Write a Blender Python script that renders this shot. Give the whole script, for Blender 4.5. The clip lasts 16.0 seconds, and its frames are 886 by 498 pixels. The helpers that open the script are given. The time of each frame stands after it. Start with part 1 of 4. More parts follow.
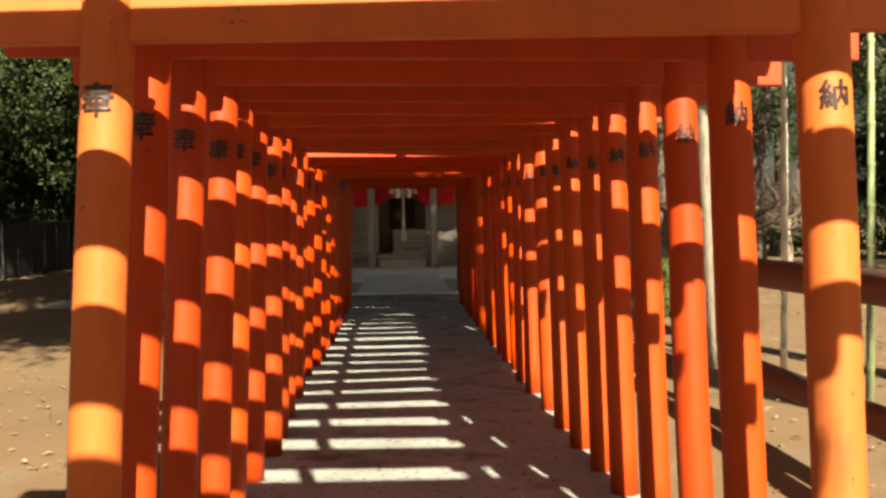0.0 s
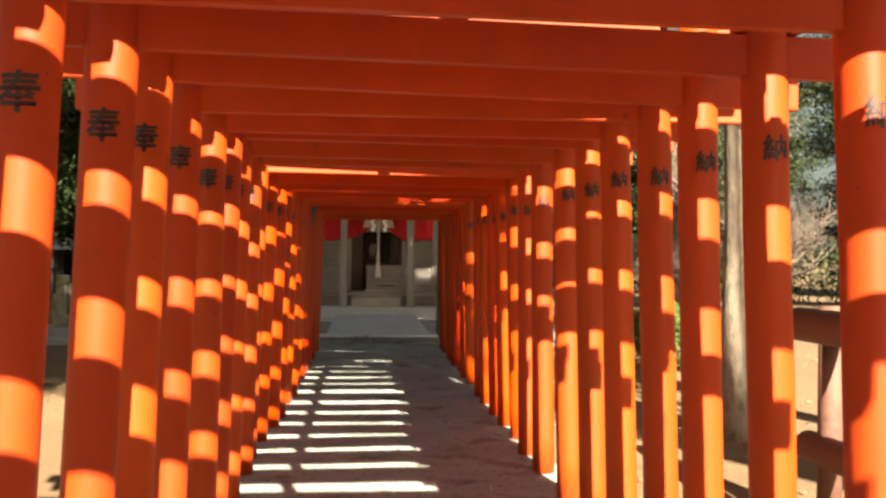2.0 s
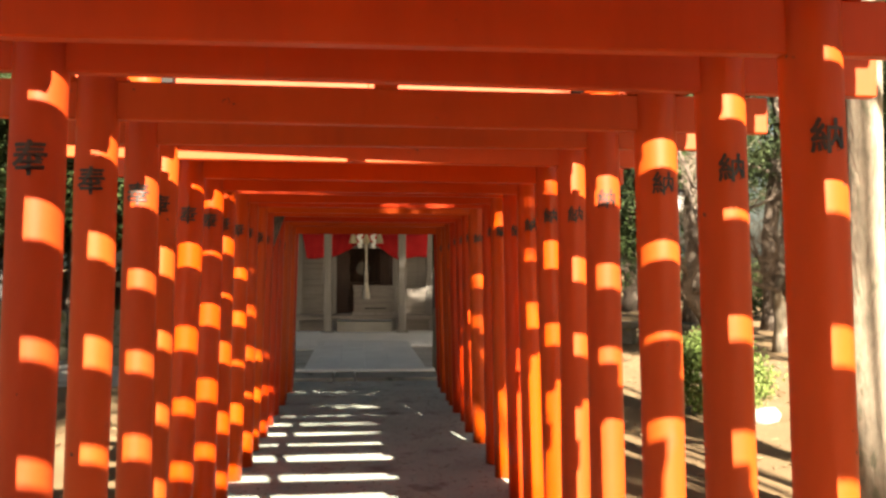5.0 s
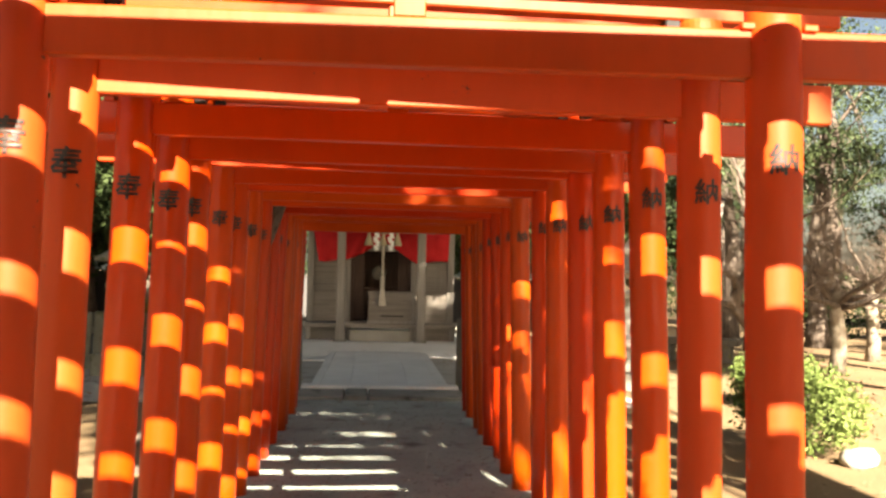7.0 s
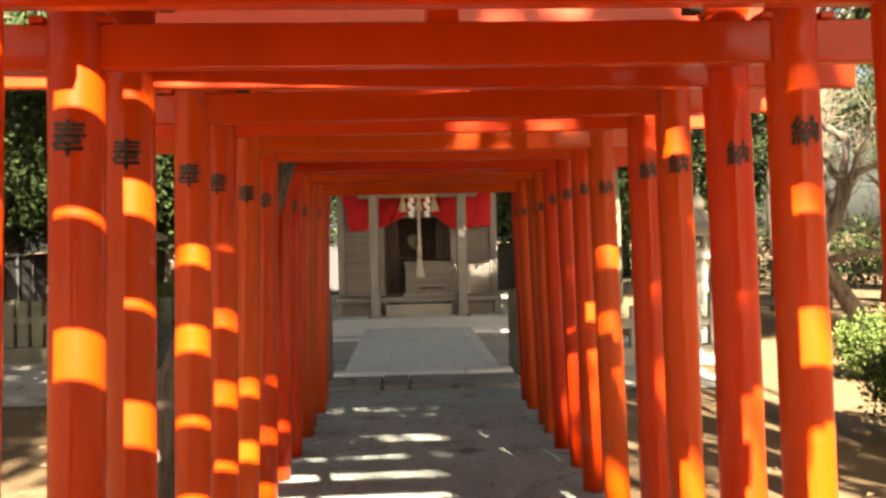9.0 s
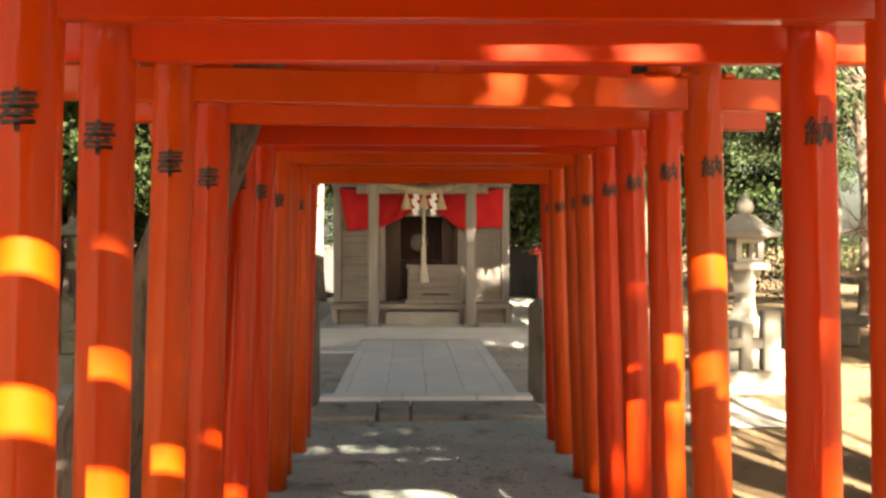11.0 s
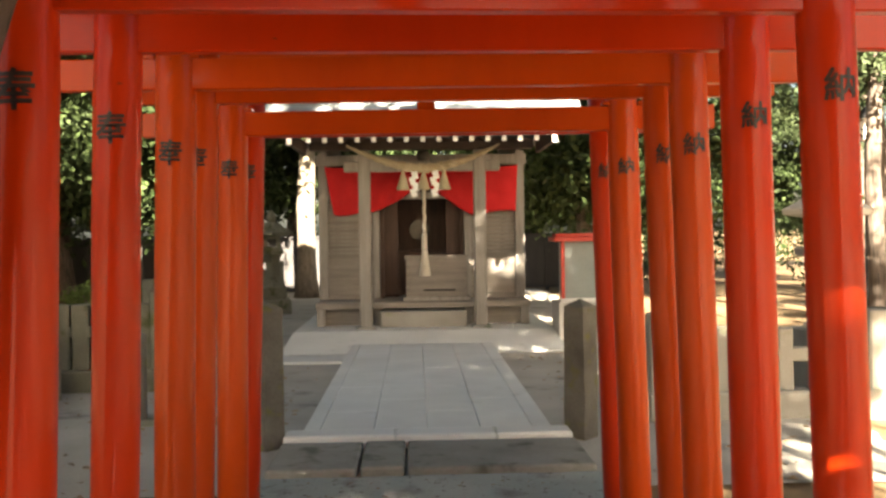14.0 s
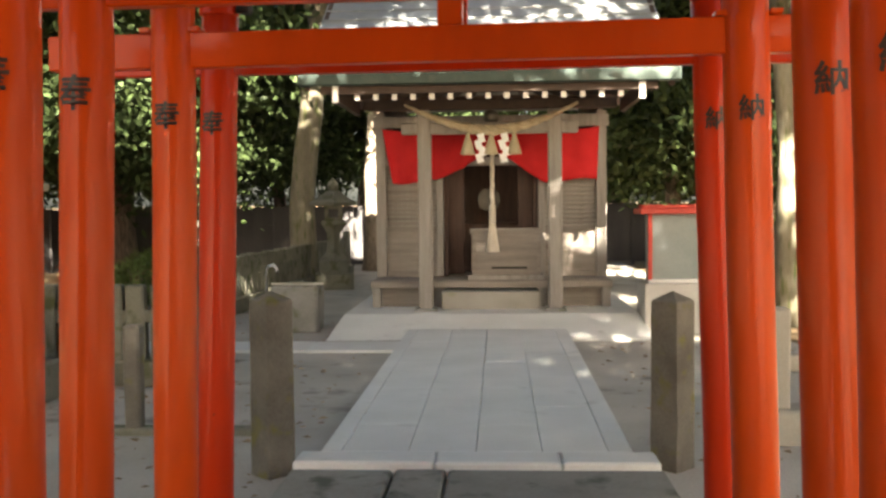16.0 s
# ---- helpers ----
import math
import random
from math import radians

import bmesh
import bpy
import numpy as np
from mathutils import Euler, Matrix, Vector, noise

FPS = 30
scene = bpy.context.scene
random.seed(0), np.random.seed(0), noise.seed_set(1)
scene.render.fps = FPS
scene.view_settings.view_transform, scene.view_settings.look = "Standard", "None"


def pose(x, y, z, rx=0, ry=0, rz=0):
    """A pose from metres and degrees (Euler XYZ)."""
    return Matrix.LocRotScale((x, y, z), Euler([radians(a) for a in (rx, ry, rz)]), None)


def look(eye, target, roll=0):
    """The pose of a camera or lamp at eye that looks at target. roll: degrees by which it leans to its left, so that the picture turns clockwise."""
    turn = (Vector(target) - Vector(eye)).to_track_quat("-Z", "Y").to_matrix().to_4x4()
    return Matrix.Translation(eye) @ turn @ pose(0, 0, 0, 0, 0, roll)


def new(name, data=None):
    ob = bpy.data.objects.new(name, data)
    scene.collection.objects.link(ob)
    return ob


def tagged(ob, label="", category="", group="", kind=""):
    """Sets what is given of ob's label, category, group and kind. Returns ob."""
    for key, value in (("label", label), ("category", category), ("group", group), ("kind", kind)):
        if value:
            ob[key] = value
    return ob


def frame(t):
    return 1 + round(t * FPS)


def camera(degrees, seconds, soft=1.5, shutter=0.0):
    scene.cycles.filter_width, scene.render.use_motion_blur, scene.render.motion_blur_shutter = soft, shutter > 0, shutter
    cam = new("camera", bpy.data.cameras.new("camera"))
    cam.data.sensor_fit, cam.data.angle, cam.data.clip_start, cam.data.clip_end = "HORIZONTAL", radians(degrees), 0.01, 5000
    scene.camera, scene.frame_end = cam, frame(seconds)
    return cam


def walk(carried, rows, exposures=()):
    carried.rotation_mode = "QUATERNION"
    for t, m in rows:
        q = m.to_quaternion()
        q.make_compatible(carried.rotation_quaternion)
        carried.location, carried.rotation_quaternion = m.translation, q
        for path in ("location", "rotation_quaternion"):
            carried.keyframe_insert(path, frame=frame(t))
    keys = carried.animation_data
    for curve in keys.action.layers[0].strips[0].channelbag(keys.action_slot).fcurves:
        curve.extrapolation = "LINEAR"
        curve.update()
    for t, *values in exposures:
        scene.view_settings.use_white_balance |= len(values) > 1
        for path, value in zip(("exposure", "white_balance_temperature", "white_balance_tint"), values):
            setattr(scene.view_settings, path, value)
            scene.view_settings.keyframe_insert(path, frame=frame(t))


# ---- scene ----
cam = camera(49.0, 16.0, soft=2.7)
PATH = [
    (0, (-0.172, -0.459, 1.39), (-0.071, 1.537, 1.324), -0.7),
    (0.5, (-0.188, -0.1, 1.394), (-0.087, 1.897, 1.398), 1.9),
    (1, (-0.173, 0.3, 1.386), (-0.144, 2.299, 1.431), 1.5),
    (1.5, (-0.213, 0.674, 1.377), (-0.132, 2.672, 1.409), 1.6),
    (2, (-0.217, 1.046, 1.358), (-0.058, 3.039, 1.37), 0.7),
    (2.5, (-0.219, 1.44, 1.381), (-0.069, 3.434, 1.377), 0.4),
    (3, (-0.219, 1.819, 1.388), (0.032, 3.803, 1.337), 1.0),
    (3.5, (-0.143, 2.181, 1.402), (-0.002, 4.174, 1.321), -0.2),
    (4, (-0.129, 2.546, 1.424), (0.088, 4.534, 1.455), 1.3),
    (4.5, (-0.092, 2.901, 1.419), (0.082, 4.893, 1.461), 0.1),
    (7, (-0.089, 4.754, 1.401), (0.051, 6.749, 1.458), 1.2),
    (7.5, (-0.104, 5.158, 1.396), (-0.049, 7.157, 1.433), -0.3),
    (8, (-0.14, 5.515, 1.4), (-0.002, 7.511, 1.411), 1.3),
    (8.5, (-0.106, 5.899, 1.414), (-0.034, 7.897, 1.401), -1.4),
    (11, (-0.122, 7.888, 1.415), (-0.057, 9.887, 1.406), -0.0),
    (11.5, (-0.142, 8.266, 1.425), (-0.053, 10.264, 1.431), 0.3),
    (12, (-0.087, 8.614, 1.406), (0.009, 10.612, 1.376), 1.4),
    (12.5, (-0.101, 8.99, 1.399), (-0.03, 10.988, 1.357), 1.1),
    (13, (-0.129, 9.367, 1.403), (0.02, 11.361, 1.366), 1.2),
    (13.5, (-0.113, 9.736, 1.398), (-0.042, 11.733, 1.476), -0.2),
    (14, (-0.061, 10.116, 1.376), (-0.003, 12.115, 1.346), -0.8),
    (14.5, (0.037, 10.436, 1.389), (0.019, 12.436, 1.364), -0.6),
    (15, (0.072, 10.782, 1.379), (0.05, 12.781, 1.339), 0.9),
    (15.5, (0.111, 11.144, 1.395), (0.103, 13.144, 1.338), 0.5),
    (16, (0.143, 11.499, 1.396), (0.027, 13.493, 1.304), -0.6),
]
EXPOSURES = [(0, 0.14, 7700, 10), (1, 0.62, 7700, 10), (2, 1.0, 7600, 10), (4.5, 1.2, 7600, 10), (7, 1.54, 7700, 10), (8.5, 1.68, 7700, 10), (11, 2.04, 7900, 10), (14.5, 2.36, 7600, 10), (16, 2.5, 7300, 10)]
walk(cam, [(t, look(eye, target, roll)) for t, eye, target, roll in PATH], EXPOSURES)

# ---- light ----
SUN_FROM = Vector((0.31, -1.70, 1.0)).normalized()
world = bpy.data.worlds.new("sky")
scene.world = world
world.use_nodes = True
sky = world.node_tree.nodes.new("ShaderNodeTexSky")
sky.sky_type = "NISHITA"
sky.sun_disc = False
sky.sun_elevation = math.asin(SUN_FROM.z)
sky.sun_rotation = math.atan2(SUN_FROM.x, SUN_FROM.y)
sky.dust_density = 3.0
back = world.node_tree.nodes["Background"]
back.inputs["Strength"].default_value = 0.06
world.node_tree.links.new(sky.outputs["Color"], back.inputs["Color"])
sun = new("sun", bpy.data.lights.new("sun", "SUN"))
sun.data.energy, sun.data.angle, sun.data.color = 16.0, radians(0.53), (1.0, 0.94, 0.84)
sun.matrix_world = look(SUN_FROM * 60, (0, 0, 0))


# ---- materials ----
def surface(name, c1, c2, scale=3.0, rough=0.6, bump=0.2, fine=40.0, stretch=(1, 1, 1), metal=0.0, spec=0.5, vary=0.0, stain=None, spots=0.62, bump_dist=0.01, coat=0.0, island=False, hue=0.0, chips=None, chip_at=0.7):
    """Two colours mixed by broad and fine noise in world metres, stains of a third colour, and relief."""
    m = bpy.data.materials.new(name)
    m.use_nodes = True
    nt = m.node_tree
    n, ln = nt.nodes, nt.links.new
    b = n["Principled BSDF"]
    geo = n.new("ShaderNodeNewGeometry")
    mp = n.new("ShaderNodeMapping")
    mp.inputs["Scale"].default_value = stretch
    ln(geo.outputs["Position"], mp.inputs["Vector"])
    big = n.new("ShaderNodeTexNoise")
    big.inputs["Scale"].default_value, big.inputs["Detail"].default_value = scale, 6
    small = n.new("ShaderNodeTexNoise")
    small.inputs["Scale"].default_value, small.inputs["Detail"].default_value = fine, 5
    ln(mp.outputs[0], big.inputs["Vector"])
    ln(mp.outputs[0], small.inputs["Vector"])
    add = n.new("ShaderNodeMath")
    add.operation = "MULTIPLY_ADD"
    add.inputs[1].default_value = 0.45
    ln(small.outputs[0], add.inputs[0])
    ln(big.outputs[0], add.inputs[2])
    ramp = n.new("ShaderNodeMapRange")
    ramp.inputs["From Min"].default_value, ramp.inputs["From Max"].default_value = 0.5, 0.95
    ln(add.outputs[0], ramp.inputs[0])
    mix = n.new("ShaderNodeMix")
    mix.data_type = "RGBA"
    mix.inputs[6].default_value, mix.inputs[7].default_value = (*c1, 1), (*c2, 1)
    ln(ramp.outputs[0], mix.inputs[0])
    col = mix.outputs[2]
    if stain:
        st = n.new("ShaderNodeTexNoise")
        st.inputs["Scale"].default_value, st.inputs["Detail"].default_value = scale * 1.7, 8
        off = n.new("ShaderNodeVectorMath")
        off.inputs[1].default_value = (17.3, 5.1, 9.7)
        ln(mp.outputs[0], off.inputs[0])
        ln(off.outputs[0], st.inputs["Vector"])
        sr = n.new("ShaderNodeMapRange")
        sr.inputs["From Min"].default_value, sr.inputs["From Max"].default_value = spots, spots + 0.12
        ln(st.outputs[0], sr.inputs[0])
        mx = n.new("ShaderNodeMix")
        mx.data_type = "RGBA"
        mx.inputs[7].default_value = (*stain, 1)
        ln(sr.outputs[0], mx.inputs[0])
        ln(col, mx.inputs[6])
        col = mx.outputs[2]
    if chips:
        ch = n.new("ShaderNodeTexNoise")
        ch.inputs["Scale"].default_value, ch.inputs["Detail"].default_value, ch.inputs["Roughness"].default_value = 24.0, 3, 0.6
        ln(geo.outputs["Position"], ch.inputs["Vector"])
        cr = n.new("ShaderNodeMapRange")
        cr.inputs["From Min"].default_value, cr.inputs["From Max"].default_value = chip_at, chip_at + 0.03
        ln(ch.outputs[0], cr.inputs[0])
        cx = n.new("ShaderNodeMix")
        cx.data_type = "RGBA"
        cx.inputs[7].default_value = (*chips, 1)
        ln(cr.outputs[0], cx.inputs[0])
        ln(col, cx.inputs[6])
        col = cx.outputs[2]
    if vary:
        info = n.new("ShaderNodeNewGeometry" if island else "ShaderNodeObjectInfo")
        vr = n.new("ShaderNodeMapRange")
        vr.inputs["To Min"].default_value, vr.inputs["To Max"].default_value = 1 - vary, 1 + vary
        ln(info.outputs["Random Per Island" if island else "Random"], vr.inputs[0])
        hs = n.new("ShaderNodeHueSaturation")
        ln(vr.outputs[0], hs.inputs["Value"])
        if hue:
            wn = n.new("ShaderNodeTexWhiteNoise")
            wn.noise_dimensions = "1D"
            ln(info.outputs["Random"], wn.inputs["W"])
            hr = n.new("ShaderNodeMapRange")
            hr.inputs["To Min"].default_value, hr.inputs["To Max"].default_value = 0.5 - hue * 0.6, 0.5 + hue
            ln(wn.outputs["Value"], hr.inputs[0])
            ln(hr.outputs[0], hs.inputs["Hue"])
        ln(col, hs.inputs["Color"])
        col = hs.outputs[0]
    ln(col, b.inputs["Base Color"])
    rr = n.new("ShaderNodeMapRange")
    rr.inputs["To Min"].default_value, rr.inputs["To Max"].default_value = max(0.03, rough - 0.1), min(1, rough + 0.12)
    ln(big.outputs[0], rr.inputs[0])
    ln(rr.outputs[0], b.inputs["Roughness"])
    b.inputs["Metallic"].default_value = metal
    b.inputs["Specular IOR Level"].default_value = spec
    if coat:
        b.inputs["Coat Weight"].default_value, b.inputs["Coat Roughness"].default_value = coat, 0.1
    if bump:
        bp = n.new("ShaderNodeBump")
        bp.inputs["Strength"].default_value, bp.inputs["Distance"].default_value = bump, bump_dist
        ln(add.outputs[0], bp.inputs["Height"])
        ln(bp.outputs[0], b.inputs["Normal"])
    return m


def leafy(name, c1, c2):
    return surface(name, c1, c2, 1.3, 0.62, 0, 9, vary=0.35, island=True, spec=0.15)


M = dict(
    aged=surface("aged_vermilion", (0.44, 0.050, 0.007), (0.36, 0.040, 0.006), 4, 0.5, 0.25, 30, (1, 1, 0.25), stain=(0.30, 0.05, 0.02), spots=0.66, vary=0.10, hue=0.003, spec=0.25, chips=(0.10, 0.03, 0.015), chip_at=0.715),
    fresh=surface("fresh_vermilion", (0.50, 0.039, 0.003), (0.41, 0.031, 0.003), 3, 0.42, 0.12, 25, (1, 1, 0.2), stain=(0.38, 0.04, 0.01), spots=0.70, vary=0.08, coat=0.28, spec=0.12, chips=(0.20, 0.03, 0.012), chip_at=0.735, hue=0.004),
    deepred=surface("deep_vermilion", (0.49, 0.029, 0.003), (0.41, 0.023, 0.003), 3, 0.42, 0.12, 25, (1, 1, 0.2), stain=(0.34, 0.025, 0.008), spots=0.70, vary=0.06, coat=0.28, spec=0.12, chips=(0.20, 0.03, 0.012), chip_at=0.735),
    orange=surface("orange_vermilion", (0.50, 0.056, 0.004), (0.42, 0.045, 0.004), 3, 0.42, 0.12, 25, (1, 1, 0.2), stain=(0.40, 0.05, 0.01), spots=0.70, vary=0.06, coat=0.28, spec=0.12, chips=(0.20, 0.03, 0.012), chip_at=0.735),
    weathered=surface("weathered_vermilion", (0.54, 0.13, 0.028), (0.42, 0.10, 0.025), 4, 0.55, 0.25, 30, (1, 1, 0.25), stain=(0.25, 0.07, 0.02), spots=0.64, vary=0.05, spec=0.3, chips=(0.10, 0.045, 0.02), chip_at=0.69),
    ink=surface("black_ink", (0.012, 0.010, 0.009), (0.04, 0.022, 0.016), 20, 0.4, 0, spec=0.4),
    collar=surface("black_collar", (0.010, 0.008, 0.007), (0.018, 0.013, 0.011), 9, 0.6, 0.2, spec=0.25),
    path=surface("trodden_path", (0.285, 0.318, 0.286), (0.41, 0.45, 0.408), 1.6, 0.95, 0.9, 70, stain=(0.16, 0.155, 0.14), spots=0.58, bump_dist=0.03, chips=(0.13, 0.105, 0.08), chip_at=0.62),
    earth=surface("sandy_earth", (0.145, 0.090, 0.042), (0.195, 0.127, 0.062), 0.7, 0.95, 0.6, 30, stain=(0.18, 0.14, 0.09), spots=0.62, bump_dist=0.03),
    gravel=surface("grey_earth", (0.33, 0.31, 0.265), (0.47, 0.445, 0.39), 1.2, 0.95, 0.6, 60, stain=(0.13, 0.12, 0.10), spots=0.6, bump_dist=0.02),
    slab=surface("pale_paving", (0.60, 0.61, 0.575), (0.71, 0.715, 0.685), 2.2, 0.85, 0.3, 60, stain=(0.50, 0.50, 0.465), spots=0.64, vary=0.035),
    darkstone=surface("dark_threshold_stone", (0.20, 0.19, 0.165), (0.31, 0.30, 0.26), 3.0, 0.8, 0.5, 45, stain=(0.10, 0.10, 0.075), spots=0.57, vary=0.1),
    stone=surface("mossy_granite", (0.20, 0.195, 0.175), (0.32, 0.31, 0.28), 3.5, 0.9, 0.6, 70, stain=(0.13, 0.135, 0.07), spots=0.57, vary=0.12),
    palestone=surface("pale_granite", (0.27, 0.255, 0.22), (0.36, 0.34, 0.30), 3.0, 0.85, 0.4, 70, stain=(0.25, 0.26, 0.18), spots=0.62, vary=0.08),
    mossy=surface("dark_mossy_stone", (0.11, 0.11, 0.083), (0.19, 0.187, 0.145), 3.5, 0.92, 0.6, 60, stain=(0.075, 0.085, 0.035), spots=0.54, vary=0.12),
    oldpost=surface("weathered_stone_post", (0.085, 0.077, 0.064), (0.155, 0.142, 0.118), 5, 0.95, 0.7, 60, stain=(0.13, 0.12, 0.04), spots=0.56),
    concrete=surface("cast_concrete", (0.42, 0.41, 0.37), (0.52, 0.50, 0.46), 2.5, 0.9, 0.3, 50, stain=(0.3, 0.29, 0.25), spots=0.6),
    wood=surface("grey_weathered_wood", (0.22, 0.20, 0.178), (0.33, 0.305, 0.275), 3, 0.85, 0.5, 26, (6, 6, 0.5), vary=0.08),
    woodh=surface("grey_weathered_boards", (0.19, 0.165, 0.143), (0.30, 0.265, 0.232), 3, 0.85, 0.5, 26, (0.5, 6, 6), vary=0.1),
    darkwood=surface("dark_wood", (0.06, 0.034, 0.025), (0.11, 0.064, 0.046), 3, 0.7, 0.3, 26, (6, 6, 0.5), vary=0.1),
    # brown wood darkened further: shade under the roof is in its colour
    rafter=surface("brown_eave_wood_shaded", (0.035, 0.022, 0.016), (0.065, 0.042, 0.030), 3, 0.8, 0.3, 26, (6, 0.5, 6)),
    white=surface("white_paint", (0.78, 0.77, 0.74), (0.70, 0.69, 0.66), 6, 0.7, 0.1),
    paper=surface("white_paper", (0.85, 0.85, 0.84), (0.80, 0.80, 0.79), 8, 0.8, 0.05),
    straw=surface("pale_straw", (0.50, 0.43, 0.30), (0.38, 0.31, 0.20), 14, 0.9, 0.6, 90, (1, 1, 0.3)),
    hemp=surface("pale_hemp", (0.62, 0.57, 0.48), (0.48, 0.43, 0.35), 14, 0.9, 0.5, 90, (1, 1, 0.2)),
    cloth=surface("red_cloth", (0.62, 0.014, 0.018), (0.52, 0.010, 0.014), 5, 0.85, 0.25, 160),
    roof=surface("grey_sheet_metal", (0.20, 0.215, 0.22), (0.28, 0.295, 0.30), 2, 0.45, 0.1, 20, metal=0.35, stain=(0.26, 0.28, 0.28), spots=0.6),
    copper=surface("green_copper_edge", (0.018, 0.034, 0.028), (0.04, 0.062, 0.052), 5, 0.5, 0.2, 40, metal=0.4, stain=(0.05, 0.06, 0.05), spots=0.56),
    redpaint=surface("red_painted_wood", (0.55, 0.05, 0.03), (0.45, 0.04, 0.025), 5, 0.5, 0.15),
    board=surface("grey_green_board", (0.20, 0.23, 0.22), (0.26, 0.29, 0.28), 3, 0.6, 0.15),
    bark=surface("grey_brown_bark", (0.085, 0.062, 0.05), (0.16, 0.125, 0.10), 4, 0.95, 1.0, 20, (5, 5, 0.6), stain=(0.05, 0.04, 0.032), spots=0.52, bump_dist=0.03),
    palebark=surface("pale_flaking_bark", (0.27, 0.22, 0.165), (0.15, 0.125, 0.095), 6, 0.95, 0.8, 24, (2, 2, 0.7), stain=(0.12, 0.11, 0.075), spots=0.55, bump_dist=0.02),
    mossbark=surface("mossy_bark", (0.13, 0.115, 0.08), (0.22, 0.20, 0.14), 3, 0.95, 0.9, 20, (3, 3, 0.6), stain=(0.09, 0.10, 0.035), spots=0.54, bump_dist=0.03),
    twig=surface("bare_twigs", (0.17, 0.13, 0.10), (0.12, 0.09, 0.07), 6, 0.9, 0.3, 30),
    log=surface("brown_log", (0.10, 0.045, 0.03), (0.16, 0.075, 0.05), 3, 0.75, 0.4, 30, (6, 0.6, 6)),
    bamboo=surface("green_bamboo", (0.17, 0.22, 0.10), (0.26, 0.30, 0.16), 5, 0.5, 0.1, 20, (1, 1, 0.3)),
    bamboow=surface("bleached_bamboo", (0.55, 0.52, 0.40), (0.62, 0.60, 0.50), 5, 0.5, 0.1, 20, (1, 1, 0.3)),
    leaf=leafy("evergreen_leaves", (0.020, 0.034, 0.012), (0.048, 0.070, 0.024)),
    pine=leafy("pine_needles", (0.020, 0.034, 0.015), (0.052, 0.070, 0.030)),
    shrub=leafy("clipped_shrub_leaves", (0.045, 0.075, 0.018), (0.12, 0.16, 0.045)),
    fence=surface("dark_board_fence", (0.035, 0.033, 0.035), (0.06, 0.056, 0.055), 1.5, 0.85, 0.3, 20, (3, 3, 0.4)),
    plaster=surface("pale_plaster", (0.62, 0.58, 0.52), (0.70, 0.67, 0.62), 1.5, 0.9, 0.1),
    tile=surface("grey_roof_tiles", (0.12, 0.125, 0.13), (0.18, 0.185, 0.19), 2, 0.6, 0.3),
    glass=surface("dark_window", (0.03, 0.035, 0.04), (0.05, 0.055, 0.06), 2, 0.12, 0),
    dryleaf=surface("dry_leaves", (0.20, 0.13, 0.07), (0.32, 0.23, 0.13), 9, 0.8, 0, vary=0.3, island=True),
    iron=surface("black_iron", (0.03, 0.03, 0.032), (0.05, 0.05, 0.05), 6, 0.45, 0.1, metal=0.6),
    chrome=surface("tap_metal", (0.5, 0.5, 0.5), (0.6, 0.6, 0.6), 6, 0.25, 0, metal=1.0),
    mirror=surface("bronze_mirror", (0.15, 0.135, 0.115), (0.11, 0.10, 0.085), 6, 0.5, 0, metal=0.6),
)


# ---- shapes ----
def part(name, bm, material, parent=None, label="", smooth=False):
    me = bpy.data.meshes.new(name)
    bm.normal_update()
    bm.to_mesh(me)
    bm.free()
    me.materials.append(M[material])
    if smooth:
        me.shade_smooth()
    ob = new(name, me)
    ob.parent = parent
    if label:
        tagged(ob, label)
    return ob


def thing(name, m, label, category, group="", kind=""):
    ob = new(name)
    ob.empty_display_size = 0.1
    ob.matrix_world = m
    return tagged(ob, label, category, group, kind)


def box(bm, x0, x1, y0, y1, z0, z1, bevel=0.0):
    r = bmesh.ops.create_cube(bm, size=1.0)
    vs = r["verts"]
    for v in vs:
        v.co = Vector(((x0 + x1) / 2 + v.co.x * (x1 - x0), (y0 + y1) / 2 + v.co.y * (y1 - y0), (z0 + z1) / 2 + v.co.z * (z1 - z0)))
    if bevel:
        es = {e for v in vs for e in v.link_edges}
        bmesh.ops.bevel(bm, geom=list(es), offset=bevel, segments=1, affect="EDGES")
    return bm


def boxed(*a):
    return box(bmesh.new(), *a)


def tube(bm, pts, radii, seg=12, cap=True, twist=0.0):
    """A round limb through pts, with a radius at each."""
    pts = [Vector(p) for p in pts]
    rings, up = [], None
    for i, p in enumerate(pts):
        d = (pts[min(i + 1, len(pts) - 1)] - pts[max(i - 1, 0)]).normalized()
        if up is None:
            up = d.orthogonal().normalized()
        up = (up - d * up.dot(d)).normalized()
        side = d.cross(up)
        ring = []
        for k in range(seg):
            a = 2 * math.pi * k / seg + twist * i
            ring.append(bm.verts.new(p + (up * math.cos(a) + side * math.sin(a)) * radii[i]))
        rings.append(ring)
    for a, b in zip(rings, rings[1:]):
        for k in range(seg):
            bm.faces.new((a[k], a[(k + 1) % seg], b[(k + 1) % seg], b[k]))
    if cap:
        bm.faces.new(rings[0][::-1])
        bm.faces.new(rings[-1])
    return bm


def lathe(bm, profile, seg=24, centre=(0, 0, 0), square=0.0):
    """Turns (radius, z) pairs about the upright axis; seg 4 or 6 makes square or six-sided stone."""
    return tube(bm, [(centre[0], centre[1], centre[2] + z) for r, z in profile], [r for r, z in profile], seg)


def roughen(bm, amount, scale=4.0, offset=(0, 0, 0)):
    for v in bm.verts:
        v.co += noise.noise_vector(v.co * scale + Vector(offset)) * amount
    return bm


